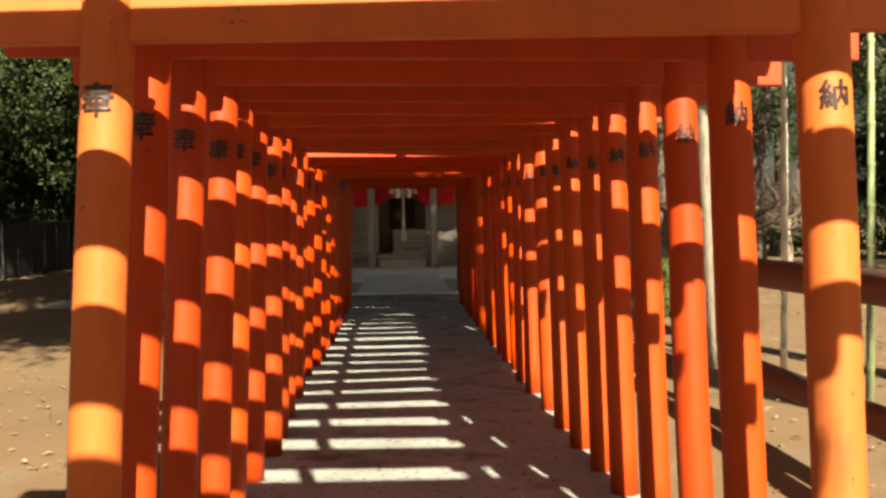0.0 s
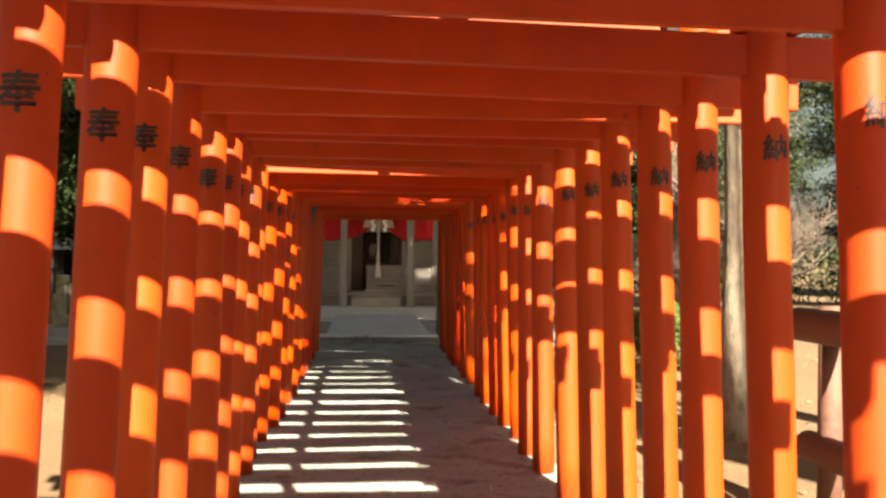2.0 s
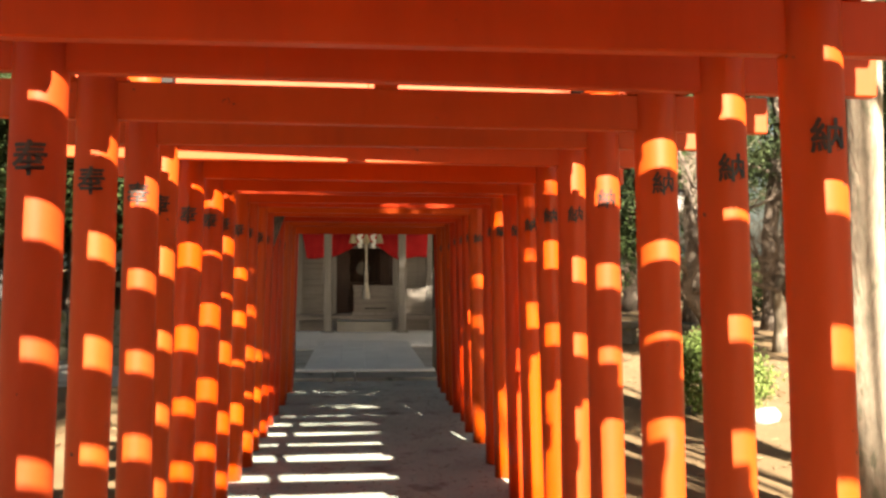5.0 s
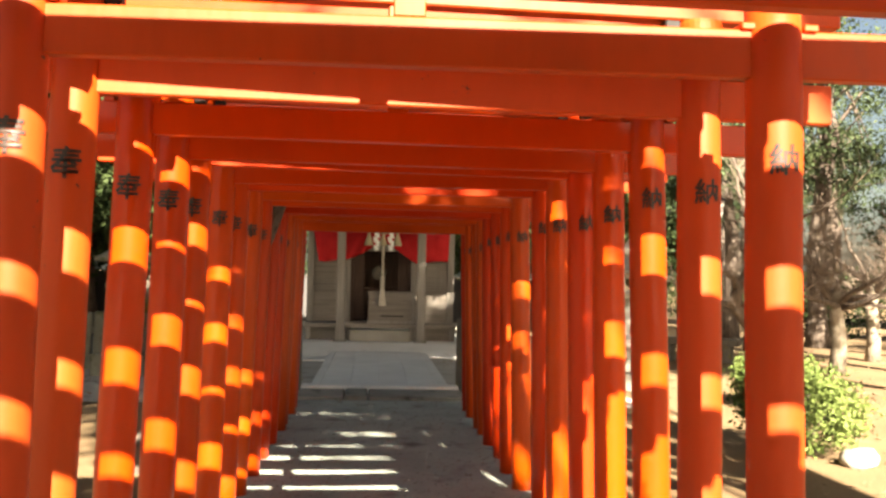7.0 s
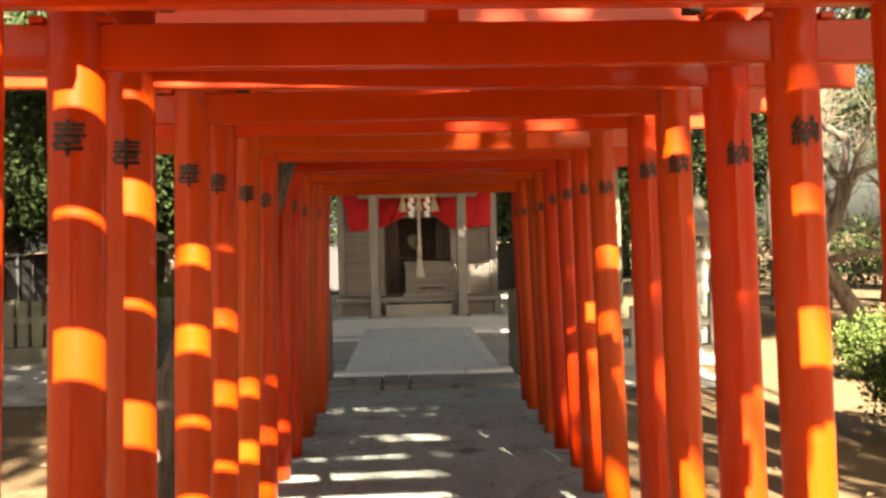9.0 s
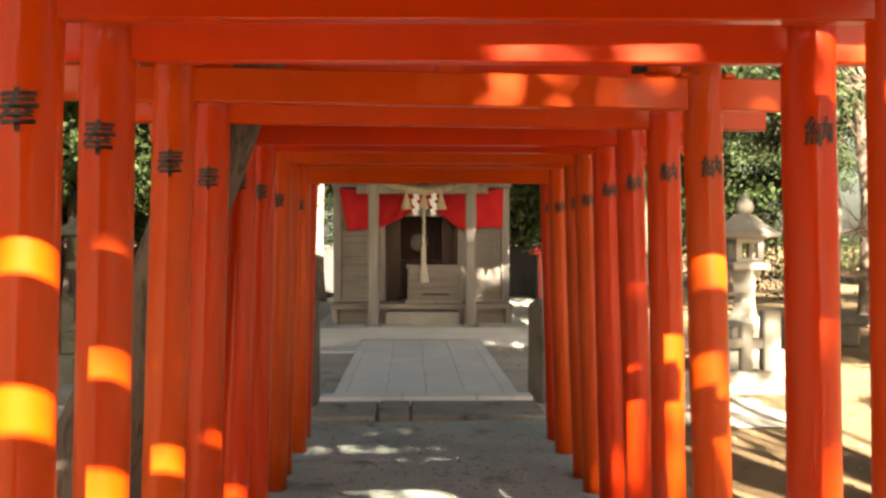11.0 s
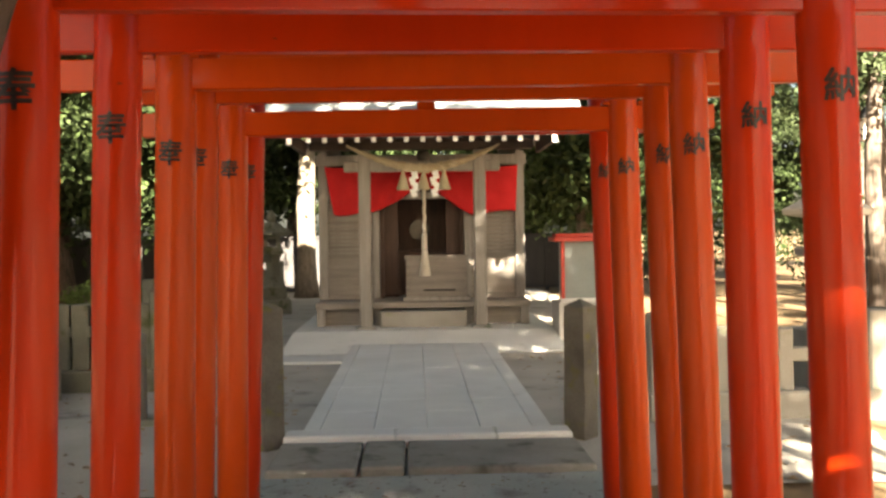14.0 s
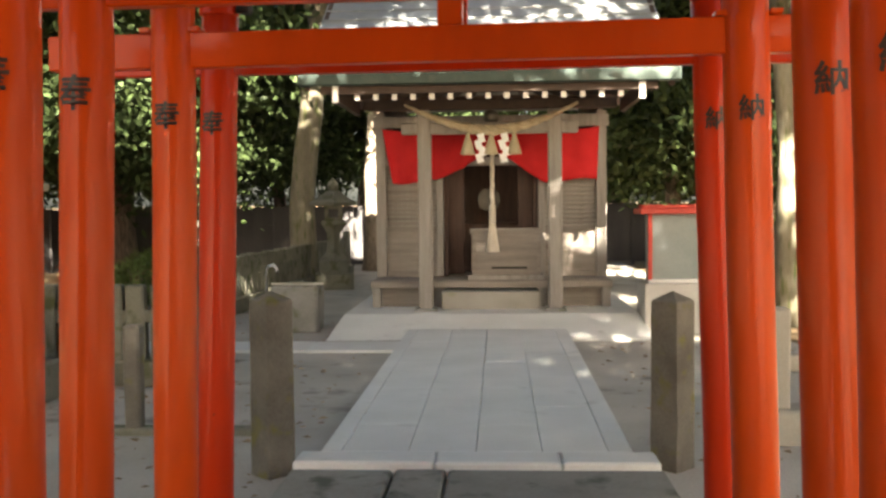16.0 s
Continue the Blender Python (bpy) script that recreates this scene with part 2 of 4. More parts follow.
# ---- ground ----
def sheet(name, x0, x1, y0, y1, z, step, material, amount, label, edge=0.0):
    nx, ny = max(2, round((x1 - x0) / step)), max(2, round((y1 - y0) / step))
    bm = bmesh.new()
    grid = []
    for i in range(nx + 1):
        row = []
        for j in range(ny + 1):
            x, y = x0 + (x1 - x0) * i / nx, y0 + (y1 - y0) * j / ny
            if edge and i in (0, nx):
                x += edge * noise.noise(Vector((x, y * 3.1, 2.0)))
            h = amount * (noise.noise(Vector((x * 1.3, y * 1.3, z))) + 0.4 * noise.noise(Vector((x * 5, y * 5, z))))
            row.append(bm.verts.new((x, y, z + h)))
        grid.append(row)
    for i in range(nx):
        for j in range(ny):
            bm.faces.new((grid[i][j], grid[i + 1][j], grid[i + 1][j + 1], grid[i][j + 1]))
    ob = part(name, bm, material, None, label, True)
    return tagged(ob, label, "ground", kind="structure")


far = bmesh.new()
ring_r = [0, 14, 60, 300, 2500]
prev = None
for r in ring_r[1:]:
    cur = [far.verts.new((r * math.cos(a) * 1.0, 12 + r * math.sin(a), -0.012 - 0.03 * (r > 20))) for a in [2 * math.pi * k / 48 for k in range(48)]]
    if prev is None:
        c = far.verts.new((0, 12, -0.012))
        for k in range(48):
            far.faces.new((c, cur[k], cur[(k + 1) % 48]))
    else:
        for k in range(48):
            far.faces.new((prev[k], cur[k], cur[(k + 1) % 48], prev[(k + 1) % 48]))
    prev = cur
tagged(part("ground", far, "earth"), "pale sandy earth of the shrine grounds", "ground", kind="structure")
sheet("path", -1.0, 1.02, -6, 15.62, 0.012, 0.12, "path", 0.006, "dark trodden earth path between the red pillars", 0.05)
sheet("gravel_yard", -6.0, 3.0, 15.3, 34.0, 0.004, 0.25, "gravel", 0.006, "grey gravelly earth in front of the shrine", 0.3)


# ---- the row of torii gates ----
def character(text, height):
    cu = bpy.data.curves.new("character", "FONT")
    cu.body, cu.size, cu.align_x, cu.align_y = text, 1.0, "CENTER", "CENTER"
    cu.resolution_u, cu.offset = 12, 0.008
    ob = new("character", cu)
    me = bpy.data.meshes.new_from_object(ob.evaluated_get(bpy.context.evaluated_depsgraph_get()))
    bpy.data.objects.remove(ob)
    bm = bmesh.new()
    bm.from_mesh(me)
    bmesh.ops.scale(bm, vec=(height, height, height), verts=bm.verts)
    for k in range(-9, 10):
        bmesh.ops.bisect_plane(bm, geom=bm.verts[:] + bm.edges[:] + bm.faces[:], dist=1e-7, plane_co=(k * height * 0.06, 0, 0), plane_no=(1, 0, 0))
    single = bm.verts[:] + bm.edges[:] + bm.faces[:]
    for k, (dx, dy) in enumerate(((0.022, 0.0), (0.0, 0.026), (0.022, 0.026))):
        twin = bmesh.ops.duplicate(bm, geom=single)
        for v in twin["geom"]:
            if isinstance(v, bmesh.types.BMVert):
                v.co += Vector((dx * height, dy * height, 0.0003 * (k + 1)))
    bm.to_mesh(me)
    bm.free()
    xs = [v.co.x for v in me.vertices]
    ys = [v.co.y for v in me.vertices]
    mx, my = (max(xs) + min(xs)) / 2, (max(ys) + min(ys)) / 2
    for v in me.vertices:
        v.co.x -= mx
        v.co.y -= my
    return me


INK = {-1: character("\u5949", 0.090), 1: character("\u7d0d", 0.078)}


def inscription(side, r, z, lean, parent, rng):
    """The brushed character, bent round the pillar's front."""
    me = INK[side].copy()
    tilt = rng.uniform(-0.03, 0.03)
    for v in me.vertices:
        x, h, q = v.co.x, v.co.y, r + 0.0022 + v.co.z
        x, h = x - h * tilt, h + x * tilt
        a = x / r
        v.co = Vector((q * math.sin(a) + lean * (z + h), -q * math.cos(a), z + h))
    me.materials.append(M["ink"])
    ob = new("inscription", me)
    ob.parent = parent
    tagged(ob, "faded black brushed character")
    return ob


def torii(y_left, y_right, material, seed, beam=1.866, rise=0.0, xl=-0.875, xr=0.875, leans=None):
    rng = random.Random(seed)
    turn = math.degrees(math.atan2(y_right - y_left, xr - xl))
    y = (y_left + y_right) / 2 + 0.065
    look_word = {"aged": "sun-faded vermilion painted", "fresh": "glossy freshly painted vermilion", "deepred": "glossy deep red painted", "orange": "glossy orange-red painted", "weathered": "weathered orange-brown painted"}[material]
    gate = thing("torii_gate", pose((xl + xr) / 2, y, 0, 0, 0, turn), look_word + " wooden torii gate over the path", "torii gate", "row of torii gates")
    half = (xr - xl) / 2
    nz = beam
    glossy = material in ("fresh", "deepred", "orange")
    deep = 0.108 if glossy else 0.118
    up = nz + rise + (0.285 if glossy else 0.29)
    tip = 1.285 + rng.uniform(-0.03, 0.03)
    for side in (-1, 1):
        r = 0.066 + rng.uniform(-0.003, 0.003)
        lean = -side * rng.uniform(0.016, 0.034)
        if leans:
            lean = -side * leans[side > 0]
        bm = bmesh.new()
        zs = [-0.03, 0.25, 0.6, 1.0, 1.4, 1.7, 1.9, up - 0.01]
        tube(bm, [(lean * z + rng.uniform(-0.002, 0.002), rng.uniform(-0.002, 0.002), z) for z in zs], [r * (1.03 - 0.03 * z / 2) for z in zs], 28)
        pil = part("pillar", bm, material, gate, smooth=True)
        for p in pil.data.polygons:
            p.use_smooth = len(p.vertices) == 4
        pil.location = (side * (half + abs(lean) * 1.68), 0, 0)
        bm = bmesh.new()
        tube(bm, [(lean * 2.06, 0, up - 0.07), (lean * 2.06, 0, up - 0.064), (lean * 2.1, 0, up - 0.010), (lean * 2.1, 0, up + 0.001)], [r + 0.001, r + 0.006, r + 0.006, r + 0.002], 28)
        part("collar", bm, material, pil)
        inner = -side * (r + 0.004)
        bx0, bx1 = sorted((inner, inner - side * 0.046))
        part("bracket", boxed(bx0 + lean * 2.1, bx1 + lean * 2.1, -0.03, 0.03, up - 0.062, up + 0.001, 0.004), "collar", pil, "small dark bracket under the lintel")
        inscription(side, r * 1.006, 1.68 + rng.uniform(-0.02, 0.02), lean, pil, rng)
        for s in (-1, 1):
            wx = side * half + s * 0.078
            part("wedge", boxed(wx - 0.018, wx + 0.018, -0.034, 0.034, nz + deep + 0.001, nz + deep + 0.018, 0.003), material, gate)
    sag = rng.uniform(-0.006, 0.006)
    head = 0.100 if glossy else 0.108
    cap = head + (0.065 if glossy else 0.072)
    bm = boxed(-tip, tip, -0.023, 0.023, nz, nz + deep, 0.004)
    for v in bm.verts:
        v.co.z += sag * v.co.x
    part("tie_beam", bm, material, gate)
    part("strut", boxed(-0.038, 0.038, -0.022, 0.022, nz + deep, up + 0.001, 0.003), material, gate)
    bm = boxed(-tip - 0.02, tip + 0.02, -0.036, 0.036, up, up + head, 0.005)
    part("lintel", bm, material, gate)
    bm = boxed(-tip - 0.07, tip + 0.07, -0.048, 0.048, up + head, up + cap, 0.006)
    for v in bm.verts:
        v.co.z += 0.012 * (v.co.x / tip) ** 4
    part("top_lintel", bm, material, gate)
    return gate


# left and right pillar fronts along the path
GATES = [(-4.3, -4.3), (-3.65, -3.65), (-3.1, -3.1), (-2.5, -2.5), (-1.95, -1.95), (-1.35, -1.35), (-0.75, -0.75), (-0.13, -0.15), (1.20, 1.14),
         (2.0, 1.90), (2.47, 2.50), (3.03, 3.12), (3.54, 3.66), (4.02, 4.20), (4.61, 4.66), (5.16, 5.18), (5.64, 5.70), (6.27, 6.32),
         (6.98, 7.0), (7.42, 7.53), (8.05, 8.09), (8.59, 8.66), (9.0, 9.16), (9.80, 9.78), (10.26, 10.23),
         (10.90, 11.09), (11.49, 11.63), (12.12, 12.22), (12.76, 12.76), (13.41, 13.32), (13.80, 13.68), (14.45, 14.36), (14.93, 14.80)]
WIDE = {-1: (-0.945, 0.905), 0: (-0.90, 0.925), 1: (-0.912, 0.89), 2: (-0.91, 0.92), 3: (-0.882, 0.912), 4: (-0.893, 0.908), 5: (-0.89, 0.892), 8: (-0.90, 0.89), 9: (-0.918, 0.88), 10: (-0.928, 0.875), 11: (-0.915, 0.875), 12: (-0.896, 0.875), 13: (-0.886, 0.875), 14: (-0.886, 0.875)}
LEAN = {0: (0.055, 0.04), 1: (0.055, 0.04), 2: (0.045, 0.04), 3: (0.04, 0.035), 4: (0.035, 0.03)}
LIFT = {14: 0.03, 15: -0.05}
BEAMS = {0: 1.842, 6: 1.87, 7: 1.892, 9: 1.896, 10: 1.886, 12: 1.846, 11: 1.86, 17: 1.868, 18: 1.858, 19: 1.882, 20: 1.876, 21: 1.881, 22: 1.828, 23: 1.864}
for i, (yl, yr) in enumerate(GATES):
    k = i - 9
    torii(yl, yr, "weathered" if k == 0 else "aged" if k < 11 else "deepred" if k in (18, 19, 23) else "orange" if k in (16, 20, 21, 22) else "fresh", 100 + i, BEAMS.get(k, 1.875 if k < 11 else 1.866), LIFT.get(k, 0.0), *WIDE.get(k, (-0.875, 0.875)), LEAN.get(k))
torii(0.55, 0.52, "aged", 150, 1.87)


# ---- paving before the shrine ----
def pieces(parent, name, rects, z0, z1, material, gap=0.006, bevel=0.004, jitter=0.003, seed=1):
    rng = random.Random(seed)
    for x0, x1, y0, y1 in rects:
        w, d, h = x1 - x0 - gap, y1 - y0 - gap, z1 - z0
        ob = part(name, boxed(-w / 2, w / 2, -d / 2, d / 2, -h, 0, bevel), material, parent)
        ob.location = ((x0 + x1) / 2, (y0 + y1) / 2, z1 + rng.uniform(-jitter, jitter))


threshold = thing("threshold", pose(0, 0, 0), "dark worn stone slabs across the path's end", "paving", kind="structure")
pieces(threshold, "stone_slab", [(-0.94, -0.40, 15.60, 16.36), (-0.40, -0.13, 15.62, 16.36), (-0.13, 0.97, 15.61, 16.36)], -0.05, 0.058, "darkstone", 0.018, 0.012, 0.008, 3)
approach = thing("paved_approach", pose(0, 0, 0), "pale paved approach to the shrine steps", "paving", kind="structure")
kerb = [(-0.93, -0.2, 16.37, 16.60), (-0.2, 0.45, 16.37, 16.60), (0.45, 0.95, 16.37, 16.60)]
pieces(approach, "kerb_stone", kerb, -0.05, 0.088, "slab", 0.005, 0.012, 0.002, 4)
cols = [-0.82, -0.71, -0.35, 0.01, 0.36, 0.71, 0.84]
rects = []
for c, (a, b) in enumerate(zip(cols, cols[1:])):
    y = 16.6
    step = 0.9 if c in (0, 5) else 1.15
    first = True
    while y < 21.6:
        e = min(21.64, y + (step * (0.55 if (first and c % 2) else 1)))
        rects.append((a, b, y, e))
        y, first = e, False
pieces(approach, "paving_slab", rects, -0.04, 0.086, "slab", 0.004, 0.003, 0.0015, 5)
cross = thing("cross_paving", pose(0, 0, 0), "pale stone strip running across the yard to the basin", "paving", kind="structure")
pieces(cross, "paving_slab", [(-4.4 + 0.9 * k, -3.5 + 0.9 * k, 20.55, 21.15) for k in range(4)] + [(0.86, 1.7, 21.3, 21.9)], -0.05, 0.03, "slab", 0.008, 0.006, 0.004, 6)
bm = bmesh.new()
box(bm, -1.56, 1.64, 22.05, 27.2, -0.02, 0.20, 0.0)
for v in bm.verts:
    if v.co.z < 0.1:
        v.co.x += 0.10 * (1 if v.co.x > 0 else -1)
        if v.co.y < 23:
            v.co.y -= 0.76
tagged(part("shrine_platform", bm, "slab"), "pale grey stone platform sloping to the paving", "platform", kind="structure")


# ---- the shrine ----
shrine = thing("shrine_building", pose(0.04, 0, 0), "small grey weathered wooden shrine with a sheet metal roof", "shrine")
CX = 0.04


def sp(name, bm, material, label="", parent=None, smooth=False):
    return part(name, bm, material, parent or shrine, label, smooth)


for x in (-0.722, 0.722):
    col = sp("porch_column", boxed(x - 0.075, x + 0.075, 22.27, 22.42, 0.22, 2.44, 0.012), "wood")
    sp("base_stone", boxed(x - 0.12, x + 0.12, 22.22, 22.47, 0.18, 0.235, 0.012), "stone")
for x in (-1.33, 1.33):
    sp("corner_post", boxed(x - 0.062, x + 0.062, 23.28, 23.41, 0.22, 2.5, 0.008), "wood")
    sp("side_wall", boxed(x - 0.03, x + 0.03, 23.41, 26.4, 0.3, 2.6), "woodh")
sp("back_wall", boxed(-1.36, 1.36, 26.4, 26.46, 0.3, 2.6), "woodh")
sp("floor", boxed(-1.30, 1.30, 23.42, 26.4, 0.46, 0.52), "woodh")
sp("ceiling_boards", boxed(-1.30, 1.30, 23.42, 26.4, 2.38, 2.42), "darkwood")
veranda = sp("veranda", boxed(-1.38, 1.38, 22.72, 23.44, 0.45, 0.515, 0.008), "woodh")
sp("veranda_rail", boxed(-1.39, 1.39, 22.66, 22.715, 0.43, 0.505, 0.006), "woodh", "pale edge beam of the veranda")
for x in (-1.33, -0.58, 0.58, 1.33):
    sp("veranda_post", boxed(x - 0.05, x + 0.05, 22.73, 22.83, 0.19, 0.45, 0.006), "wood")
sp("step", boxed(-0.56, 0.56, 22.50, 22.70, 0.19, 0.40, 0.012), "palestone", "pale box step before the veranda")
for s in (-1, 1):
    sp("skirting_board", boxed(*sorted((s * 0.64, s * 1.34)), 22.86, 22.88, 0.19, 0.45), "woodh")
    a, b = sorted((s * 0.66, s * 1.27))
    wallp = sp("wall_panel", boxed(a, b, 23.36, 23.40, 0.515, 1.10, 0.004), "woodh", "grey boarded lower panel")
    sp("mid_rail", boxed(a, b, 23.325, 23.36, 1.07, 1.13, 0.004), "woodh")
    sp("low_rail", boxed(a, b, 23.325, 23.36, 0.515, 0.575, 0.004), "woodh")
    shut = sp("louvre_panel", boxed(a, b, 23.375, 23.395, 1.10, 2.2), "wood", "slatted upper panel")
    for k in range(17):
        z = 1.15 + k * 0.055
        bm = boxed(a, b, 23.345, 23.375, z, z + 0.03, 0.003)
        part("slat", bm, "woodh", shut)
    sp("door_jamb", boxed(*sorted((s * 0.575, s * 0.66)), 23.31, 23.42, 0.515, 2.2, 0.006), "wood")
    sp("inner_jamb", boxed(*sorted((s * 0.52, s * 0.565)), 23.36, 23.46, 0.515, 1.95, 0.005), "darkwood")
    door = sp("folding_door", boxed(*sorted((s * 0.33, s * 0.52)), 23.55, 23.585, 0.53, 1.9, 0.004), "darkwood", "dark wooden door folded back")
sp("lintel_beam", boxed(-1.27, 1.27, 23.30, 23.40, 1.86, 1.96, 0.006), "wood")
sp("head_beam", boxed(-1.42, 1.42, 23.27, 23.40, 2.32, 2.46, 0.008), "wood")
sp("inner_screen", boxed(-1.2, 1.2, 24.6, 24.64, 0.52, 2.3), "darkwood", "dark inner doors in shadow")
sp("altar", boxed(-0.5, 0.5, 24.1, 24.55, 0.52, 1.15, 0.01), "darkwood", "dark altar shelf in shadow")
bm = bmesh.new()
tube(bm, [(-0.03, 24.28, 1.45), (-0.03, 24.30, 1.45)], [0.15, 0.15], 28)
sp("mirror", bm, "mirror", "round bronze mirror")
# porch beam with carved ends
bm = boxed(-0.98, 0.98, 22.29, 22.40, 2.17, 2.30, 0.015)
sp("porch_beam", bm, "wood", "grey porch beam with projecting ends")
for x in (-0.722, 0.722):
    sp("bracket", boxed(x - 0.13, x + 0.13, 22.28, 22.41, 2.30, 2.38, 0.02), "wood")
# Porch plate takes the eave wood colour, darkened for the roof's shade.
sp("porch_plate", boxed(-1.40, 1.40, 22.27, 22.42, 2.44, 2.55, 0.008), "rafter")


def roof_z(y):
    """Height of the roof's upper face: a porch that sweeps up into the main slope."""
    t = (y - 20.85) / 3.75
    return 2.66 + 2.15 * t + 0.42 * t * t if y <= 24.6 else 2.66 + 2.57 - 0.75 * (y - 24.6)


bm = bmesh.new()
ys = [20.85, 21.2, 21.6, 22.0, 22.5, 23.0, 23.5, 24.0, 24.6, 25.2, 26.0, 27.0, 27.6]
up = [[bm.verts.new((x, y, roof_z(y))) for x in (-1.80, 1.80)] for y in ys]
dn = [[bm.verts.new((x, y, roof_z(y) - 0.07)) for x in (-1.80, 1.80)] for y in ys]
for i in range(len(ys) - 1):
    bm.faces.new((up[i][0], up[i][1], up[i + 1][1], up[i + 1][0]))
    bm.faces.new((dn[i][1], dn[i][0], dn[i + 1][0], dn[i + 1][1]))
    for k in (0, 1):
        q = (up[i][k], up[i + 1][k], dn[i + 1][k], dn[i][k])
        bm.faces.new(q if k else q[::-1])
bm.faces.new((up[0][1], up[0][0], dn[0][0], dn[0][1]))
bm.faces.new((up[-1][0], up[-1][1], dn[-1][1], dn[-1][0]))
roof = sp("roof", bm, "roof", "pale grey sheet metal roof with stepped seams")
for k in range(17):
    y = 20.98 + k * 0.215
    bm = bmesh.new()
    sl = (roof_z(y + 0.05) - roof_z(y)) / 0.05
    box(bm, -1.80, 1.80, -0.012, 0.012, 0, 0.014, 0.003)
    ob = part("seam", bm, "roof", roof)
    ob.matrix_local = pose(0, y, roof_z(y) - 0.001, math.degrees(math.atan(sl)))
sp("roof_edge", boxed(-1.83, 1.83, 20.80, 20.90, 2.545, 2.675, 0.012), "copper", "green-grey copper edge of the roof")
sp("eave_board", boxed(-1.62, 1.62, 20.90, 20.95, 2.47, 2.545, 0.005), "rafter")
for s in (-1, 1):
    bm = bmesh.new()
    box(bm, s * 1.76 - 0.025, s * 1.76 + 0.025, 20.95, 24.5, 0, 0.13)
    for v in bm.verts:
        v.co.z += roof_z(v.co.y) - 0.21
    sp("barge_board", bm, "rafter")
    bm = boxed(s * 1.47 - 0.028, s * 1.47 + 0.028, 20.875, 20.90, 2.385, 2.545, 0.003)
    sp("barge_end", bm, "white", "white painted end of the barge board")
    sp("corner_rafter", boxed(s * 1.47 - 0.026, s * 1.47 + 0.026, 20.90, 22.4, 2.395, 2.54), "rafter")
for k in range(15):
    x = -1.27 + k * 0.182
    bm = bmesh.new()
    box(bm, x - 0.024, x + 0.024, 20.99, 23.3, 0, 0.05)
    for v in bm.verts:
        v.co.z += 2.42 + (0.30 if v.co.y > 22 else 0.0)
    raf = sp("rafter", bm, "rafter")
    part("rafter_end", boxed(x - 0.026, x + 0.026, 20.965, 20.99, 2.415, 2.475, 0.003), "white", raf, "white painted rafter end")
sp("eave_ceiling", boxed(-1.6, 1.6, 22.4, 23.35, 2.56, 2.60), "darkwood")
# gable walls under the main roof
for s in (-1, 1):
    bm = bmesh.new()
    vs = [bm.verts.new((s * 1.36, y, z)) for y, z in ((23.4, 2.58), (26.4, 2.58), (26.4, roof_z(26.4) - 0.08), (24.6, roof_z(24.6) - 0.08), (23.4, roof_z(23.4) - 0.08))]
    f = bm.faces.new(vs)
    r = bmesh.ops.extrude_face_region(bm, geom=[f])
    bmesh.ops.translate(bm, verts=[v for v in r["geom"] if isinstance(v, bmesh.types.BMVert)], vec=(-s * 0.05, 0, 0))
    sp("gable_wall", bm, "wood")
sp("ridge_cap", boxed(-1.86, 1.86, 24.48, 24.72, roof_z(24.6) - 0.03, roof_z(24.6) + 0.16, 0.02), "roof")

# red curtain swagged up in the middle
bm = bmesh.new()
nx, nz_ = 120, 16
rows = []
for i in range(nx + 1):
    u = -1 + 2 * i / nx
    a = abs(u)
    top = 2.305 - 0.035 * math.sin(a * math.pi)
    bot = 1.665 + 0.025 * math.sin(9 * u) if a > 0.5 else 1.665 + 0.40 * (1 - (a / 0.5)) ** 1.15 + 0.02 * math.sin(9 * u)
    row = []
    for j in range(nz_ + 1):
        v = j / nz_
        z = top + (bot - top) * v
        pull = (0.12 if u < 0 else 0.03) * v * max(0.0, (a - 0.5) / 0.5) ** 1.5
        x = u * (1.30 - pull)
        fold = 0.014 * math.sin(26 * u + 2.5 * v * (1 - a) * 4) * (0.25 + v) + 0.02 * noise.noise(Vector((u * 6, v * 2, 3)))
        row.append(bm.verts.new((x, 23.22 + fold - 0.05 * v * (1 - a), z)))
    rows.append(row)
for i in range(nx):
    for j in range(nz_):
        bm.faces.new((rows[i][j], rows[i + 1][j], rows[i + 1][j + 1], rows[i][j + 1]))
curtain = part("curtain", bm, "cloth", smooth=True)
curtain.location = (0.04, 0, 0)
sol = curtain.modifiers.new("thick", "SOLIDIFY")
sol.thickness = 0.004
tagged(curtain, "bright red cloth curtain swagged across the shrine front", "curtain")

# sacred straw rope with tassels and paper streamers
rope = thing("straw_rope", pose(0.06, 22.21, 0), "pale twisted straw rope hung between the porch columns", "rope")
for ph in (0, 2.1, 4.2):
    pts, rad = [], []
    for i in range(81):
        u = -1 + 2 * i / 80
        x = u * 0.95
        z = 2.20 + 0.29 * abs(u) ** 1.7
        thick = 0.009 + 0.026 * max(0.0, 1 - abs(u) ** 1.6)
        a = ph + i * 0.42
        pts.append((x, math.cos(a) * thick * 0.8, z + math.sin(a) * thick * 0.8))
        rad.append(thick)
    part("strand", tube(bmesh.new(), pts, rad, 8), "straw", rope, smooth=True)
for x in (-0.255, 0.0, 0.255):
    bm = bmesh.new()
    lathe(bm, [(0.014, 2.19), (0.026, 2.165), (0.022, 2.14), (0.052, 2.05), (0.080, 1.945), (0.076, 1.935)], 18, (x, 0, 0))
    roughen(bm, 0.004, 30)
    part("tassel", bm, "straw", rope, "flared straw tassel", True)
